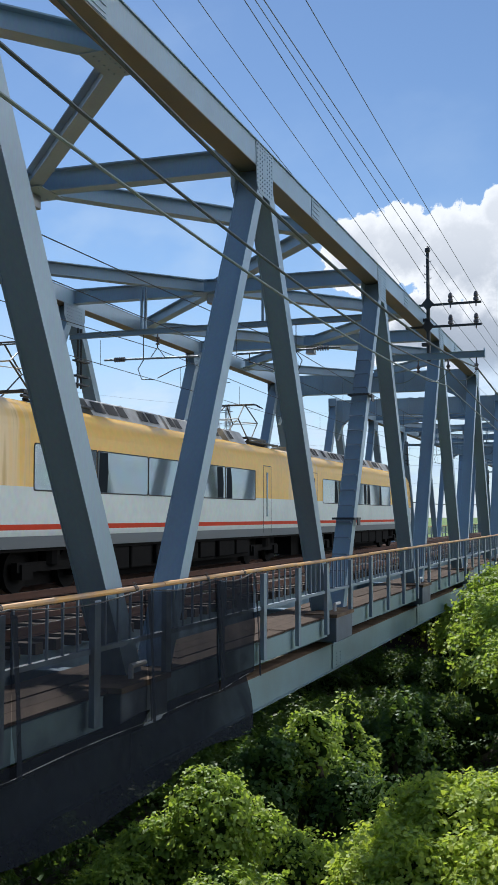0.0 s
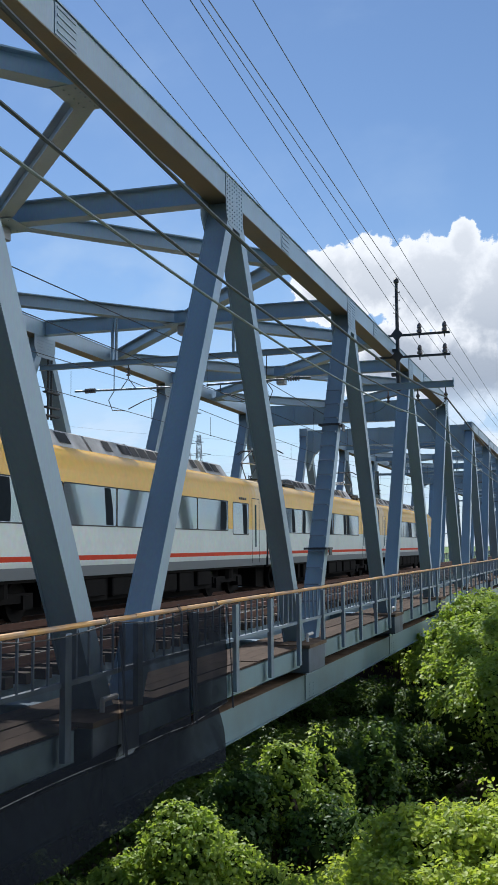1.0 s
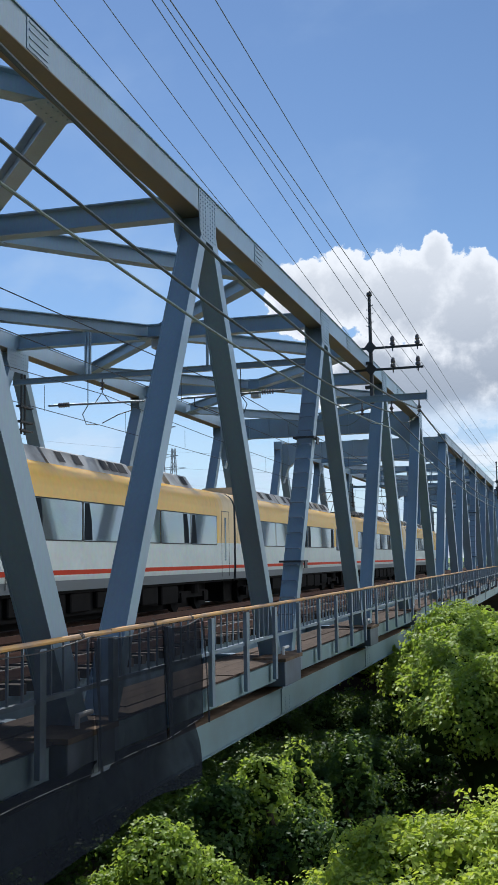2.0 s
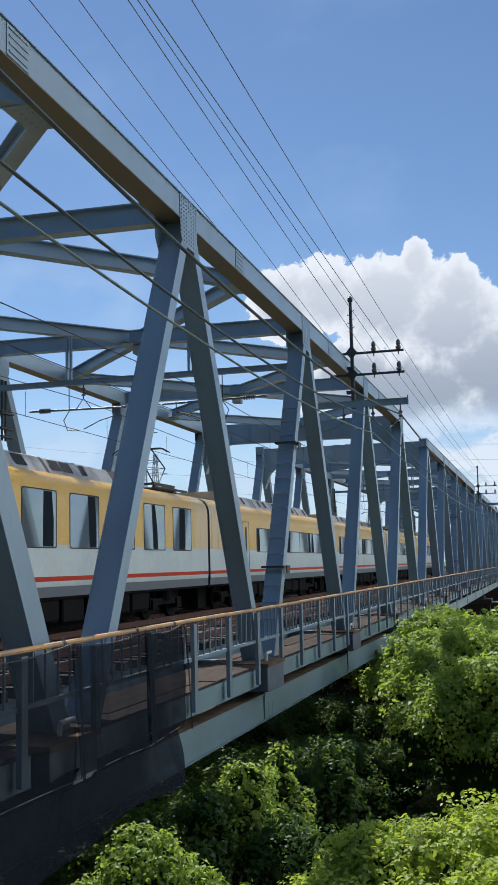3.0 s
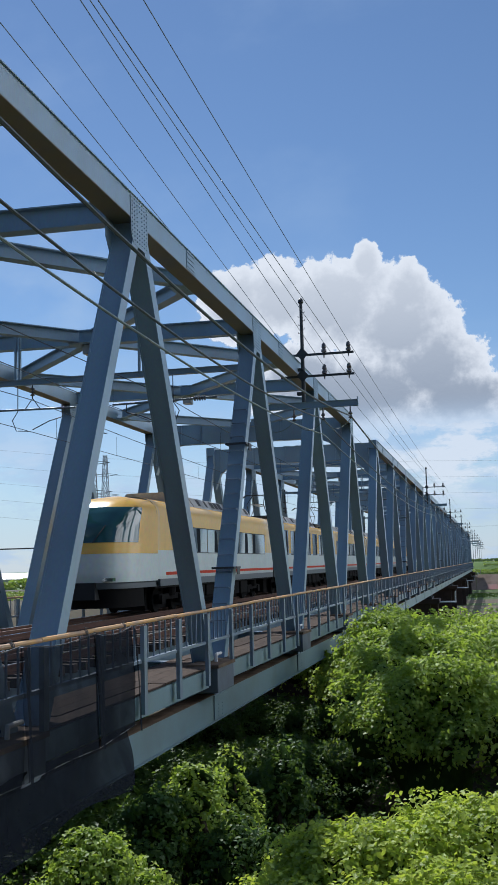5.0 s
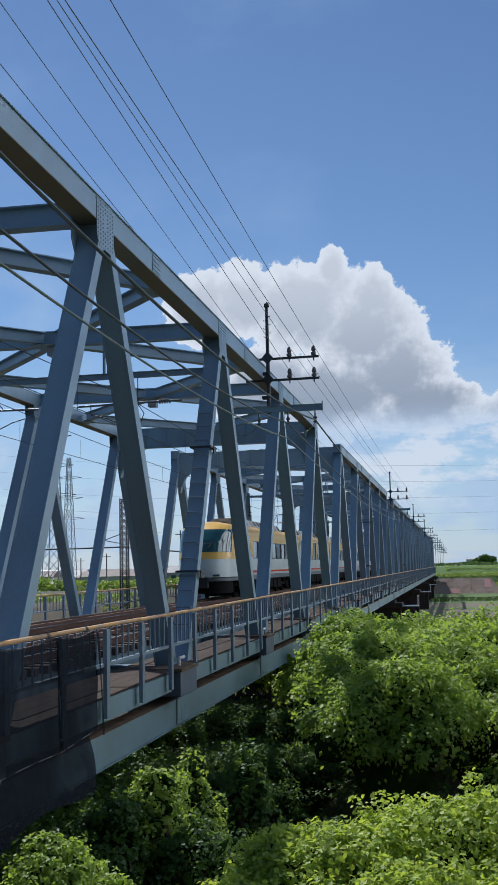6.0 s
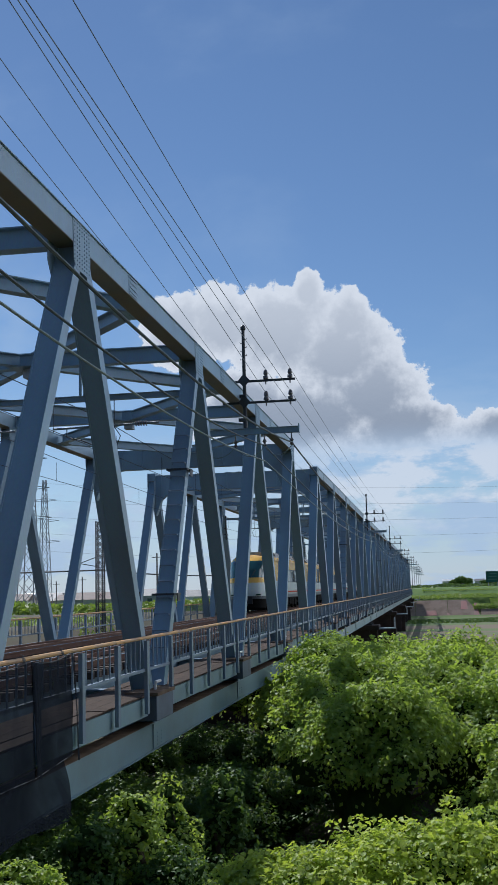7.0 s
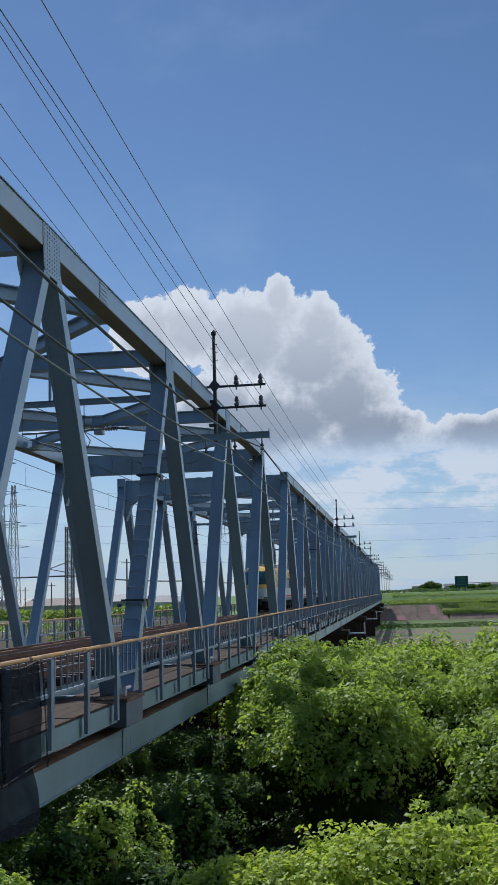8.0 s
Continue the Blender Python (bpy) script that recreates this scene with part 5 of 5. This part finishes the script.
# low growth under the bridge, the shade there put into its dark leaf colour
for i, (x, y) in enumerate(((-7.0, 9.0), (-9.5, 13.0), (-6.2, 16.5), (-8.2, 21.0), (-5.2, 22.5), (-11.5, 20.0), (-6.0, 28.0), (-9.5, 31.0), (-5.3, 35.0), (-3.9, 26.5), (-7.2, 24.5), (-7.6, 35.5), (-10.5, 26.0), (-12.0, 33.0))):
    bush(x, y, ground_z(x, y) + 1.5, 2.0, 2.3, 7000, 0.065, 300 + i, LEAFDARK, 9, "shrub under the bridge deck, the shade put into its leaf colour")


def ground_cover():
    """Creeping leaves over the whole near bank."""
    rng = np.random.default_rng(5)
    n = 7000
    x, y = rng.uniform(-14, 12, n), 3.5 + 46 * rng.uniform(0, 1, n) ** 1.4
    z = np.array([ground_z(a, b) for a, b in zip(x, y)])
    z += np.array([max(0.0, noise.noise((a * 0.8, b * 0.8, 3.0))) for a, b in zip(x, y)]) * 0.7 + rng.uniform(0, 0.2, n)
    nrm = np.stack([rng.normal(0, 0.3, n), rng.normal(0, 0.3, n), np.ones(n)], 1)
    pts, nrm = sprigs(np.stack([x, y, z], 1), nrm / np.linalg.norm(nrm, axis=1)[:, None], 0.07, rng)
    me = leaves_mesh(pts, nrm, 0.07, rng)
    # the dark leaf colour carries the shade low on the bank
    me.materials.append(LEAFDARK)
    tagged(new("ground_cover", me), "creeping vine leaves covering the river bank", "plants", kind="stuff")


ground_cover()


def vine_carpet():
    """Vines matted over the near slope, in heaps and hollows."""
    rng = np.random.default_rng(17)
    n = 9500
    x, y = rng.uniform(-6.4, 3.2, n), rng.uniform(5.2, 14.2, n)
    z = np.array([ground_z(a, b) for a, b in zip(x, y)])
    z += np.array([0.22 + 0.55 * noise.noise((a * 0.9, b * 0.7, 8.0)) + 0.18 * noise.noise((a * 2.7, b * 2.7, 1.0)) for a, b in zip(x, y)])
    nrm = np.stack([rng.normal(0, 0.35, n), rng.normal(-0.2, 0.35, n), np.ones(n)], 1)
    pts, nrm = sprigs(np.stack([x, y, z], 1), nrm / np.linalg.norm(nrm, axis=1)[:, None], 0.046, rng)
    me = leaves_mesh(pts, nrm, 0.046, rng)
    me.materials.append(LEAF)
    tagged(new("vine_carpet", me), "matted broad-leaved vines covering the slope beside the bridge", "plants", kind="stuff")


vine_carpet()


def far_hedge(x0, x1, y, h, seed, z0=None, size=0.35, n=9000, depth=3.0, name="hedge", leaf=None):
    rng = np.random.default_rng(seed)
    x = rng.uniform(x0, x1, n)
    t = rng.uniform(0, 1, n)
    hh = h * (0.65 + 0.5 * np.array([noise.noise((a * 0.09 + seed, seed, 0.0)) for a in x]) + 0.25 * np.array([noise.noise((a * 0.5, seed, 4.0)) for a in x]))
    a = rng.uniform(0, math.pi, n)
    yy = y + np.cos(a) * depth * np.sqrt(1 - t * 0.6)
    base = np.array([ground_z(q, y) for q in x]) if z0 is None else z0
    z = base + hh * t * (0.6 + 0.4 * np.sin(a))
    nrm = np.stack([rng.normal(0, 0.4, n), -np.ones(n) * 0.7, np.ones(n) * 0.8], 1)
    me = leaves_mesh(np.stack([x, yy, z], 1), nrm, size, rng)
    me.materials.append(leaf or LEAFDARK)
    return tagged(new(name, me), "distant green hedge and scrub", "hedge", kind="stuff")


far_hedge(-110, -21, 118, 1.7, 3, size=0.3, n=14000, leaf=LEAF)
far_hedge(-80, -22, 78, 0.6, 4, size=0.14, n=12000, depth=9, leaf=LEAF)
far_hedge(-3, 66, 321, 1.2, 5, z0=-0.2, size=0.24, n=30000, depth=9, leaf=LEAF)
far_hedge(16, 74, 307, 2.6, 6, z0=-4.2, size=0.24, n=24000, depth=5, leaf=LEAF)
far_hedge(-8, 66, 312, 1.5, 11, z0=-2.3, size=0.24, n=30000, depth=7, leaf=LEAF)
far_hedge(11, 76, 302, 2.2, 12, z0=-5.4, size=0.24, n=20000, depth=2.5, leaf=LEAF)
far_hedge(-40, 130, 420, 1.3, 8, size=0.7, n=12000, depth=14)
far_hedge(-6, 60, 250, 0.5, 9, size=0.3, n=12000, depth=12)


def far_tree(x, y, h, r, seed):
    t = thing("tree", "distant dark green broad tree", "tree", (x, y, ground_z(x, y)), group="distant trees")
    bm = B()
    rod(bm, (0, 0, 0), (0, 0, h * 0.6), r * 0.10, 8, r * 0.05)
    for i in range(5):
        a = i * 1.26
        rod(bm, (0, 0, h * 0.35), (r * 0.6 * math.cos(a), r * 0.6 * math.sin(a), h * 0.7), r * 0.04, 6, r * 0.015)
    part("trunk", bm, BARK, t)
    rng = np.random.default_rng(seed)
    n = 2600
    v = rng.normal(0, 1, (n, 3))
    v /= np.linalg.norm(v, axis=1)[:, None]
    lump = np.array([noise.noise(Vector(p) * 2.2 + Vector((seed, 0, 0))) for p in v])
    pts = v * np.array([r, r, h * 0.42]) * (0.8 + 0.45 * lump + 0.25 * (rng.uniform(0, 1, n) - 0.7))[:, None] + np.array([0, 0, h * 0.6])
    me = leaves_mesh(pts, v, r * 0.10, rng)
    me.materials.append(LEAFDARK)
    new("crown", me).parent = t


for i, (x, y, h, r) in enumerate(((16.5, 620, 5.6, 4.2), (21, 640, 4.6, 3.5), (12.5, 640, 3.6, 3.0), (33, 660, 3.4, 4.0), (50, 650, 3.8, 4.5), (-30, 680, 4, 5), (63, 620, 3.6, 4), (43, 680, 3.4, 5))):
    far_tree(x, y, h, r, 50 + i)


# ---- houses, masts and lines far off ----
WALLS = [mat("render_cream", (0.55, 0.52, 0.46), 0.8, scale=0.4), mat("siding_grey", (0.40, 0.41, 0.42), 0.7, scale=0.4), mat("siding_pink", (0.50, 0.36, 0.32), 0.8, scale=0.4), mat("white_siding", (0.72, 0.72, 0.70), 0.7, scale=0.4)]
ROOFS = [mat("grey_roof", (0.13, 0.13, 0.14), 0.6, scale=0.8), mat("white_metal_roof", (0.62, 0.64, 0.66), 0.5, scale=0.5), mat("brown_roof", (0.16, 0.11, 0.09), 0.7, scale=0.8)]


def house(x, y, w, d, h, wall, roof, seed):
    rng = random.Random(seed)
    z = ground_z(x, y)
    hs = thing("house", "distant low building with a pitched roof and small windows", "house", (x, y, z), group="distant houses")
    bm = B()
    box(bm, (-w / 2, -d / 2, 0), (w / 2, d / 2, h))
    part("wall", bm, wall, hs)
    bm = B()
    e = 0.4
    r = h + 0.16 * d + 0.5
    a = [bm.verts.new(p) for p in ((-w / 2 - e, -d / 2 - e, h + 0.02), (w / 2 + e, -d / 2 - e, h + 0.02), (w / 2 + e, d / 2 + e, h + 0.02), (-w / 2 - e, d / 2 + e, h + 0.02), (-w / 2, 0, r), (w / 2, 0, r))]
    for f in ((0, 1, 5, 4), (2, 3, 4, 5), (0, 4, 3), (1, 2, 5), (3, 2, 1, 0)):
        bm.faces.new([a[i] for i in f])
    part("roof", bm, roof, hs)
    for i in range(max(1, int(w / 4))):
        bm = B()
        xx = -w / 2 + 1.2 + 4 * i
        for zz in (h * 0.35, h * 0.7)[: 1 if h < 4 else 2]:
            box(bm, (xx, -d / 2 - 0.05, zz - 0.5), (xx + 1.6, -d / 2 - 0.005, zz + 0.5))
        part("window", bm, DARKGLASS, hs)


rngh = random.Random(9)
for i in range(34):
    y = rngh.uniform(330, 520)
    house(-rngh.uniform(0.20, 0.46) * y - 8, y, rngh.uniform(9, 24), rngh.uniform(8, 13), rngh.uniform(2.6, 4.6), WALLS[i % 4], ROOFS[(i * 2 + 1) % 3], i)
for i in range(9):
    y = rngh.uniform(800, 1000)
    house(rngh.uniform(0.02, 0.16) * y, y, rngh.uniform(10, 30), rngh.uniform(8, 12), rngh.uniform(2.4, 4), WALLS[(i + 1) % 4], ROOFS[i % 3], 60 + i)


def lattice_mast(x, y, h, w, taper, label, r=0.04, arms=()):
    z = ground_z(x, y)
    m = thing("lattice_mast", label, "mast", (x, y, z), group="lattice masts")
    n = max(6, int(h / (w * 0.9)))
    for sx in (-1, 1):
        for sy in (-1, 1):
            bm = B()
            rod(bm, (sx * w / 2, sy * w / 2, 0), (sx * w / 2 * taper, sy * w / 2 * taper, h), r, 6)
            part("leg", bm, DARKMETAL if h < 12 else GALV, m)
    bm = B()
    for i in range(n):
        z0, z1 = h * i / n, h * (i + 1) / n
        w0, w1 = (w / 2 * (1 + (taper - 1) * q / h) for q in (z0, z1))
        for s in (-1, 1):
            rod(bm, (-w0, s * w0, z0), (w1, s * w1, z1), r * 0.55, 4)
            rod(bm, (w0, s * w0, z0), (-w1, s * w1, z1), r * 0.55, 4)
            rod(bm, (s * w0, -w0, z0), (s * w1, w1, z1), r * 0.55, 4)
    part("bracing", bm, DARKMETAL if h < 12 else GALV, m)
    for za, l in arms:
        bm = B()
        for s in (-1, 1):
            rod(bm, (0, 0, za + 0.5), (s * l, 0, za), r * 0.7, 4)
            rod(bm, (0, 0, za - 0.3), (s * l, 0, za), r * 0.7, 4)
        part("arm", bm, DARKMETAL if h < 12 else GALV, m)


lattice_mast(-22.75, 70, 9.0, 0.50, 0.9, "dark lattice catenary mast standing beside the line", 0.05, ((6.1, 1.5),))
lattice_mast(-21.5, 104, 7.0, 0.50, 0.9, "dark lattice catenary mast standing beside the line", 0.05)
lattice_mast(-66, 165, 31, 3.2, 0.22, "tall pale lattice transmission tower", 0.10, ((17, 4), (22, 3.6), (27, 3.2)))
lattice_mast(-92, 240, 34, 3.2, 0.22, "tall pale lattice transmission tower", 0.10, ((19, 4), (24, 3.6), (29, 3.2)))
lattice_mast(-140, 330, 36, 3.2, 0.22, "tall pale lattice transmission tower", 0.10, ((19, 4), (24, 3.6), (29, 3.2)))
for i in range(4):
    bm = B()
    x, y = -40 - 13 * i, 150 + 21 * i
    p = thing("street_pole", "distant thin concrete electricity pole", "pole", (x, y, ground_z(x, y)), group="distant poles")
    rod(bm, (0, 0, 0), (0, 0, 9), 0.16, 8, 0.11)
    part("pole", bm, CONCRETE, p)
    bm = B()
    beam(bm, (-0.8, 0, 8.4), (0.8, 0, 8.4), 0.1, 0.1)
    part("cross_arm", bm, DARKMETAL, p)
# a thick feeder line crossing behind the bridge from mast to mast
wire("feeder_line", "dark feeder cable crossing low behind the bridge", [(-80, 92, 4.1), (-22.9, 70.3, 3.2), (-21.5, 104.3, 3.1), (-21, 160, 3.3)], 0.055, DARKMETAL, 0.15)
for za, zb in ((22.0, 26), (26.5, 31), (31, 36), (17.5, 21), (13, 15.5)):
    wire("transmission_line", "very thin far transmission line crossing the sky", [(-150, 250, za + 6), (-20, 322, zb - 4), (160, 420, zb + 8)], 0.022, GALV, 3.0)


def road_viaduct():
    """A low elevated road along the far levee."""
    v = thing("road_viaduct", "long low grey concrete road viaduct beyond the levee", "viaduct")
    bm = B()
    box(bm, (2, 431, -0.1), (330, 439, 0.75))
    part("deck", bm, CONCRETE, v)
    bm = B()
    box(bm, (2, 430.7, 0.751), (330, 430.95, 1.25))
    part("parapet", bm, GALV, v, "pale steel parapet")
    bm = B()
    box(bm, (-0.6, -1.2, 0), (0.6, 1.2, 3.0))
    first = part("pillar", bm, CONCRETE, v)
    first.matrix_basis = Matrix.Translation((10, 435, -3.1))
    for i in range(1, 20):
        same("pillar", first, Matrix.Translation((10 + 16 * i, 435, -3.1)), v)


road_viaduct()


def road_sign():
    s = thing("road_sign", "large green road sign board on posts by the levee", "road sign", (18.2, 326, ground_z(18.2, 326)))
    bm = B()
    box(bm, (-2.0, -0.05, 1.4), (2.0, 0.05, 4.7))
    part("board", bm, mat("green_sign", (0.012, 0.11, 0.085), 0.5, scale=1, bump=0), s)
    for x in (-1.4, 1.4):
        bm = B()
        rod(bm, (x, 0.2, 0), (x, 0.2, 4.5), 0.10, 8)
        part("post", bm, GALV, s)
    bm = B()
    for i in range(3):
        box(bm, (-1.5 + 0.3 * i, -0.06, 2.1 + 0.85 * i), (1.2, -0.052, 2.35 + 0.85 * i))
    part("text_bars", bm, mat("faded_white", (0.12, 0.24, 0.20), 0.5, scale=1, bump=0), s)


road_sign()


def number_plate():
    """Small black plate with the panel number on a far diagonal."""
    p = thing("number_plate", "small black plate with a white 4 on the far truss", "sign", (-15.47, Y0 + SPAN + SKEW + LEAD + 0.516 * 2.75 - 0.16, 1.30))
    bm = B()
    box(bm, (-0.18, -0.06, -0.30), (0.18, -0.04, 0.30))
    part("plate", bm, SIGNBLACK, p)
    cu = bpy.data.curves.new("number", "FONT")
    cu.body, cu.size, cu.extrude = "4", 0.5, 0.002
    cu.materials.append(WHITE)
    o = new("number", cu)
    o.parent = p
    o.matrix_basis = pose(-0.14, -0.064, -0.18, 90, 0, 0)


number_plate()


# ---- clouds: a backdrop sheet far behind everything ----
def cloud_sheet():
    D = 4200.0
    bm = B()
    v = [bm.verts.new(p) for p in ((-4200, D, -60), (2600, D, -60), (2600, D, 3600), (-4200, D, 3600))]
    bm.faces.new(v)
    m = bpy.data.materials.new("cumulus")
    m.use_nodes = True
    t, n = m.node_tree, m.node_tree.nodes
    n.remove(n["Principled BSDF"])

    def math_node(op, a, b=None, clamp=False):
        k = n.new("ShaderNodeMath")
        k.operation, k.use_clamp = op, clamp
        for i, q in enumerate((a, b)):
            if q is None:
                continue
            if isinstance(q, (int, float)):
                k.inputs[i].default_value = q
            else:
                t.links.new(q, k.inputs[i])
        return k.outputs[0]

    def mrange(a, lo, hi, to0=0.0, to1=1.0, smooth=True):
        k = n.new("ShaderNodeMapRange")
        k.interpolation_type = "SMOOTHSTEP" if smooth else "LINEAR"
        for i, q in enumerate((lo, hi, to0, to1)):
            k.inputs[i + 1].default_value = q
        t.links.new(a, k.inputs[0])
        return k.outputs[0]

    def fbm(scale, detail, sx=1.0, sz=1.0, off=(0, 0, 0), rough=0.55):
        mp, ns = n.new("ShaderNodeMapping"), n.new("ShaderNodeTexNoise")
        mp.inputs["Scale"].default_value, mp.inputs["Location"].default_value = (sx, 1, sz), off
        t.links.new(tc.outputs["Object"], mp.inputs[0])
        t.links.new(mp.outputs[0], ns.inputs["Vector"])
        ns.inputs["Scale"].default_value, ns.inputs["Detail"].default_value, ns.inputs["Roughness"].default_value = scale, detail, rough
        return ns.outputs[0]

    tc, sep = n.new("ShaderNodeTexCoord"), n.new("ShaderNodeSeparateXYZ")
    t.links.new(tc.outputs["Object"], sep.inputs[0])
    X, Z = sep.outputs["X"], sep.outputs["Z"]

    def blob(cx, cz, rx, rz):
        a = math_node("DIVIDE", math_node("SUBTRACT", X, cx), rx)
        b = math_node("DIVIDE", math_node("SUBTRACT", Z, cz), rz)
        r = math_node("SQRT", math_node("ADD", math_node("MULTIPLY", a, a), math_node("MULTIPLY", b, b)))
        return math_node("SUBTRACT", 1.0, r)

    def union(blobs):
        out = blobs[0]
        for b in blobs[1:]:
            out = math_node("MAXIMUM", out, b)
        return out

    body = union([blob(*q) for q in CUMULUS])
    puff = fbm(0.0075, 10, rough=0.60)
    edge = math_node("ADD", body, math_node("MULTIPLY", math_node("SUBTRACT", puff, 0.5), 1.15))
    edge = math_node("ADD", edge, math_node("MULTIPLY", math_node("SUBTRACT", fbm(0.024, 6, rough=0.6), 0.5), 0.40))
    cum = math_node("MULTIPLY", mrange(edge, 0.02, 0.13), mrange(Z, 380, 680, 0.25, 1.0))
    patch = math_node("MULTIPLY", mrange(fbm(0.0042, 8, 0.8, 2.0, (11, 0, 5), 0.6), 0.40, 0.58), math_node("MULTIPLY", mrange(Z, 150, 330), mrange(Z, 780, 500)))
    cum = math_node("MAXIMUM", cum, math_node("MULTIPLY", patch, mrange(X, -900, -350, 0.25, 0.85)))
    # thin veil: streaks low over the horizon, and faint wisps higher up
    veil = math_node("MULTIPLY", mrange(fbm(0.0022, 7, 1.0, 3.2), 0.34, 0.62), mrange(Z, 1050, 300, 0.0, 0.92))
    haze = mrange(Z, 700, -20, 0.0, 0.62)
    wisp = math_node("MULTIPLY", mrange(fbm(0.0013, 6, 1.0, 1.5, (40, 0, 9)), 0.48, 0.78), 0.14)
    left = math_node("MULTIPLY", math_node("MULTIPLY", mrange(X, -700, -1500), mrange(Z, 1900, 1200)), math_node("MULTIPLY", mrange(fbm(0.0018, 6, 1.0, 1.6, (3, 0, 77)), 0.40, 0.70), 0.42))
    thin = math_node("MAXIMUM", math_node("MAXIMUM", veil, haze), math_node("MAXIMUM", wisp, left))
    alpha = math_node("MAXIMUM", cum, thin, True)
    # relief of the billows, seen against the light: bright upper rims, grey bellies
    relief = math_node("SUBTRACT", fbm(0.0075, 5, off=(0.0, 0, 0.35), rough=0.60), fbm(0.0075, 5, rough=0.60))
    big = math_node("SUBTRACT", fbm(0.0032, 4, off=(0.1, 0, 0.30)), fbm(0.0032, 4))
    shade = math_node("ADD", math_node("ADD", mrange(edge, 0.08, 0.70, 0.0, 0.82), math_node("MULTIPLY", relief, 4.6)), math_node("MULTIPLY", big, 3.0))
    low = mrange(Z, 1330, 560, 0.45, 1.25)
    grey = math_node("MULTIPLY", math_node("MULTIPLY", shade, low), mrange(cum, 0.4, 1.0), True)
    col = n.new("ShaderNodeMix")
    col.data_type = "RGBA"
    col.inputs[6].default_value, col.inputs[7].default_value = (0.86, 0.87, 0.885, 1), (0.37, 0.415, 0.485, 1)
    t.links.new(grey, col.inputs[0])
    tint = n.new("ShaderNodeMix")
    tint.data_type = "RGBA"
    tint.inputs[6].default_value = (0.50, 0.63, 0.79, 1)
    t.links.new(cum, tint.inputs[0])
    t.links.new(col.outputs[2], tint.inputs[7])
    em, tr, mx = n.new("ShaderNodeEmission"), n.new("ShaderNodeBsdfTransparent"), n.new("ShaderNodeMixShader")
    t.links.new(tint.outputs[2], em.inputs[0])
    t.links.new(alpha, mx.inputs[0])
    t.links.new(tr.outputs[0], mx.inputs[1])
    t.links.new(em.outputs[0], mx.inputs[2])
    t.links.new(mx.outputs[0], n["Material Output"].inputs[0])
    ob = part("backdrop_glow", bm, m)
    ob.visible_shadow = False
    tagged(ob, "towering white cumulus and thin veils over a hazy horizon", "sky", kind="structure")


CUMULUS = [(-455, 1235, 85, 110), (-560, 1060, 330, 260), (-830, 1110, 190, 200), (-1010, 1090, 170, 190), (-345, 950, 285, 265), (-200, 760, 270, 230), (-300, 1085, 130, 150), (-480, 700, 420, 230), (-110, 650, 270, 130), (-720, 760, 290, 200), (390, 610, 300, 95)]
cloud_sheet()


def side_fill():
    """An unseen glowing sheet to the right, cloud-patterned, added to brighten right-facing sides."""
    m = bpy.data.materials.new("cloudy_fill_glow")
    m.use_nodes = True
    t, n = m.node_tree, m.node_tree.nodes
    n.remove(n["Principled BSDF"])
    tc, ns, mr, em, tr, mx = (n.new(k) for k in ("ShaderNodeTexCoord", "ShaderNodeTexNoise", "ShaderNodeMapRange", "ShaderNodeEmission", "ShaderNodeBsdfTransparent", "ShaderNodeMixShader"))
    ns.inputs["Scale"].default_value, ns.inputs["Detail"].default_value = 0.0011, 6
    mr.inputs[1].default_value, mr.inputs[2].default_value = 0.40, 0.54
    # emission set to fill the train and outer steel faces with light
    em.inputs[0].default_value, em.inputs[1].default_value = (1.0, 0.99, 0.97, 1), 2.9
    t.links.new(tc.outputs["Object"], ns.inputs["Vector"])
    t.links.new(ns.outputs[0], mr.inputs[0])
    t.links.new(mr.outputs[0], mx.inputs[0])
    t.links.new(tr.outputs[0], mx.inputs[1])
    t.links.new(em.outputs[0], mx.inputs[2])
    t.links.new(mx.outputs[0], n["Material Output"].inputs[0])
    for a, b in (((2600, 4200), (4200, -600)),):
        bm = B()
        bm.faces.new([bm.verts.new(p) for p in ((*a, -60), (*b, -60), (*b, 3600), (*a, 3600))])
        ob = part("backdrop_glow", bm, m)
        ob.visible_shadow = False
        tagged(ob, "unseen glowing sheet, patterned like broken cloud, that lights the right-facing sides", "sky", kind="structure")


side_fill()


def motions():
    """The train runs away from the camera at a steady 19.7 metres a second."""
    for i, car in enumerate(TRAIN):
        walk(car, [(t, pose(TRACKS[1], -66.4 + COACH_STEP * i + 19.7 * t, 0)) for t in (0.0, 4.0, 8.0)])


COACH_STEP = 20.6
motions()
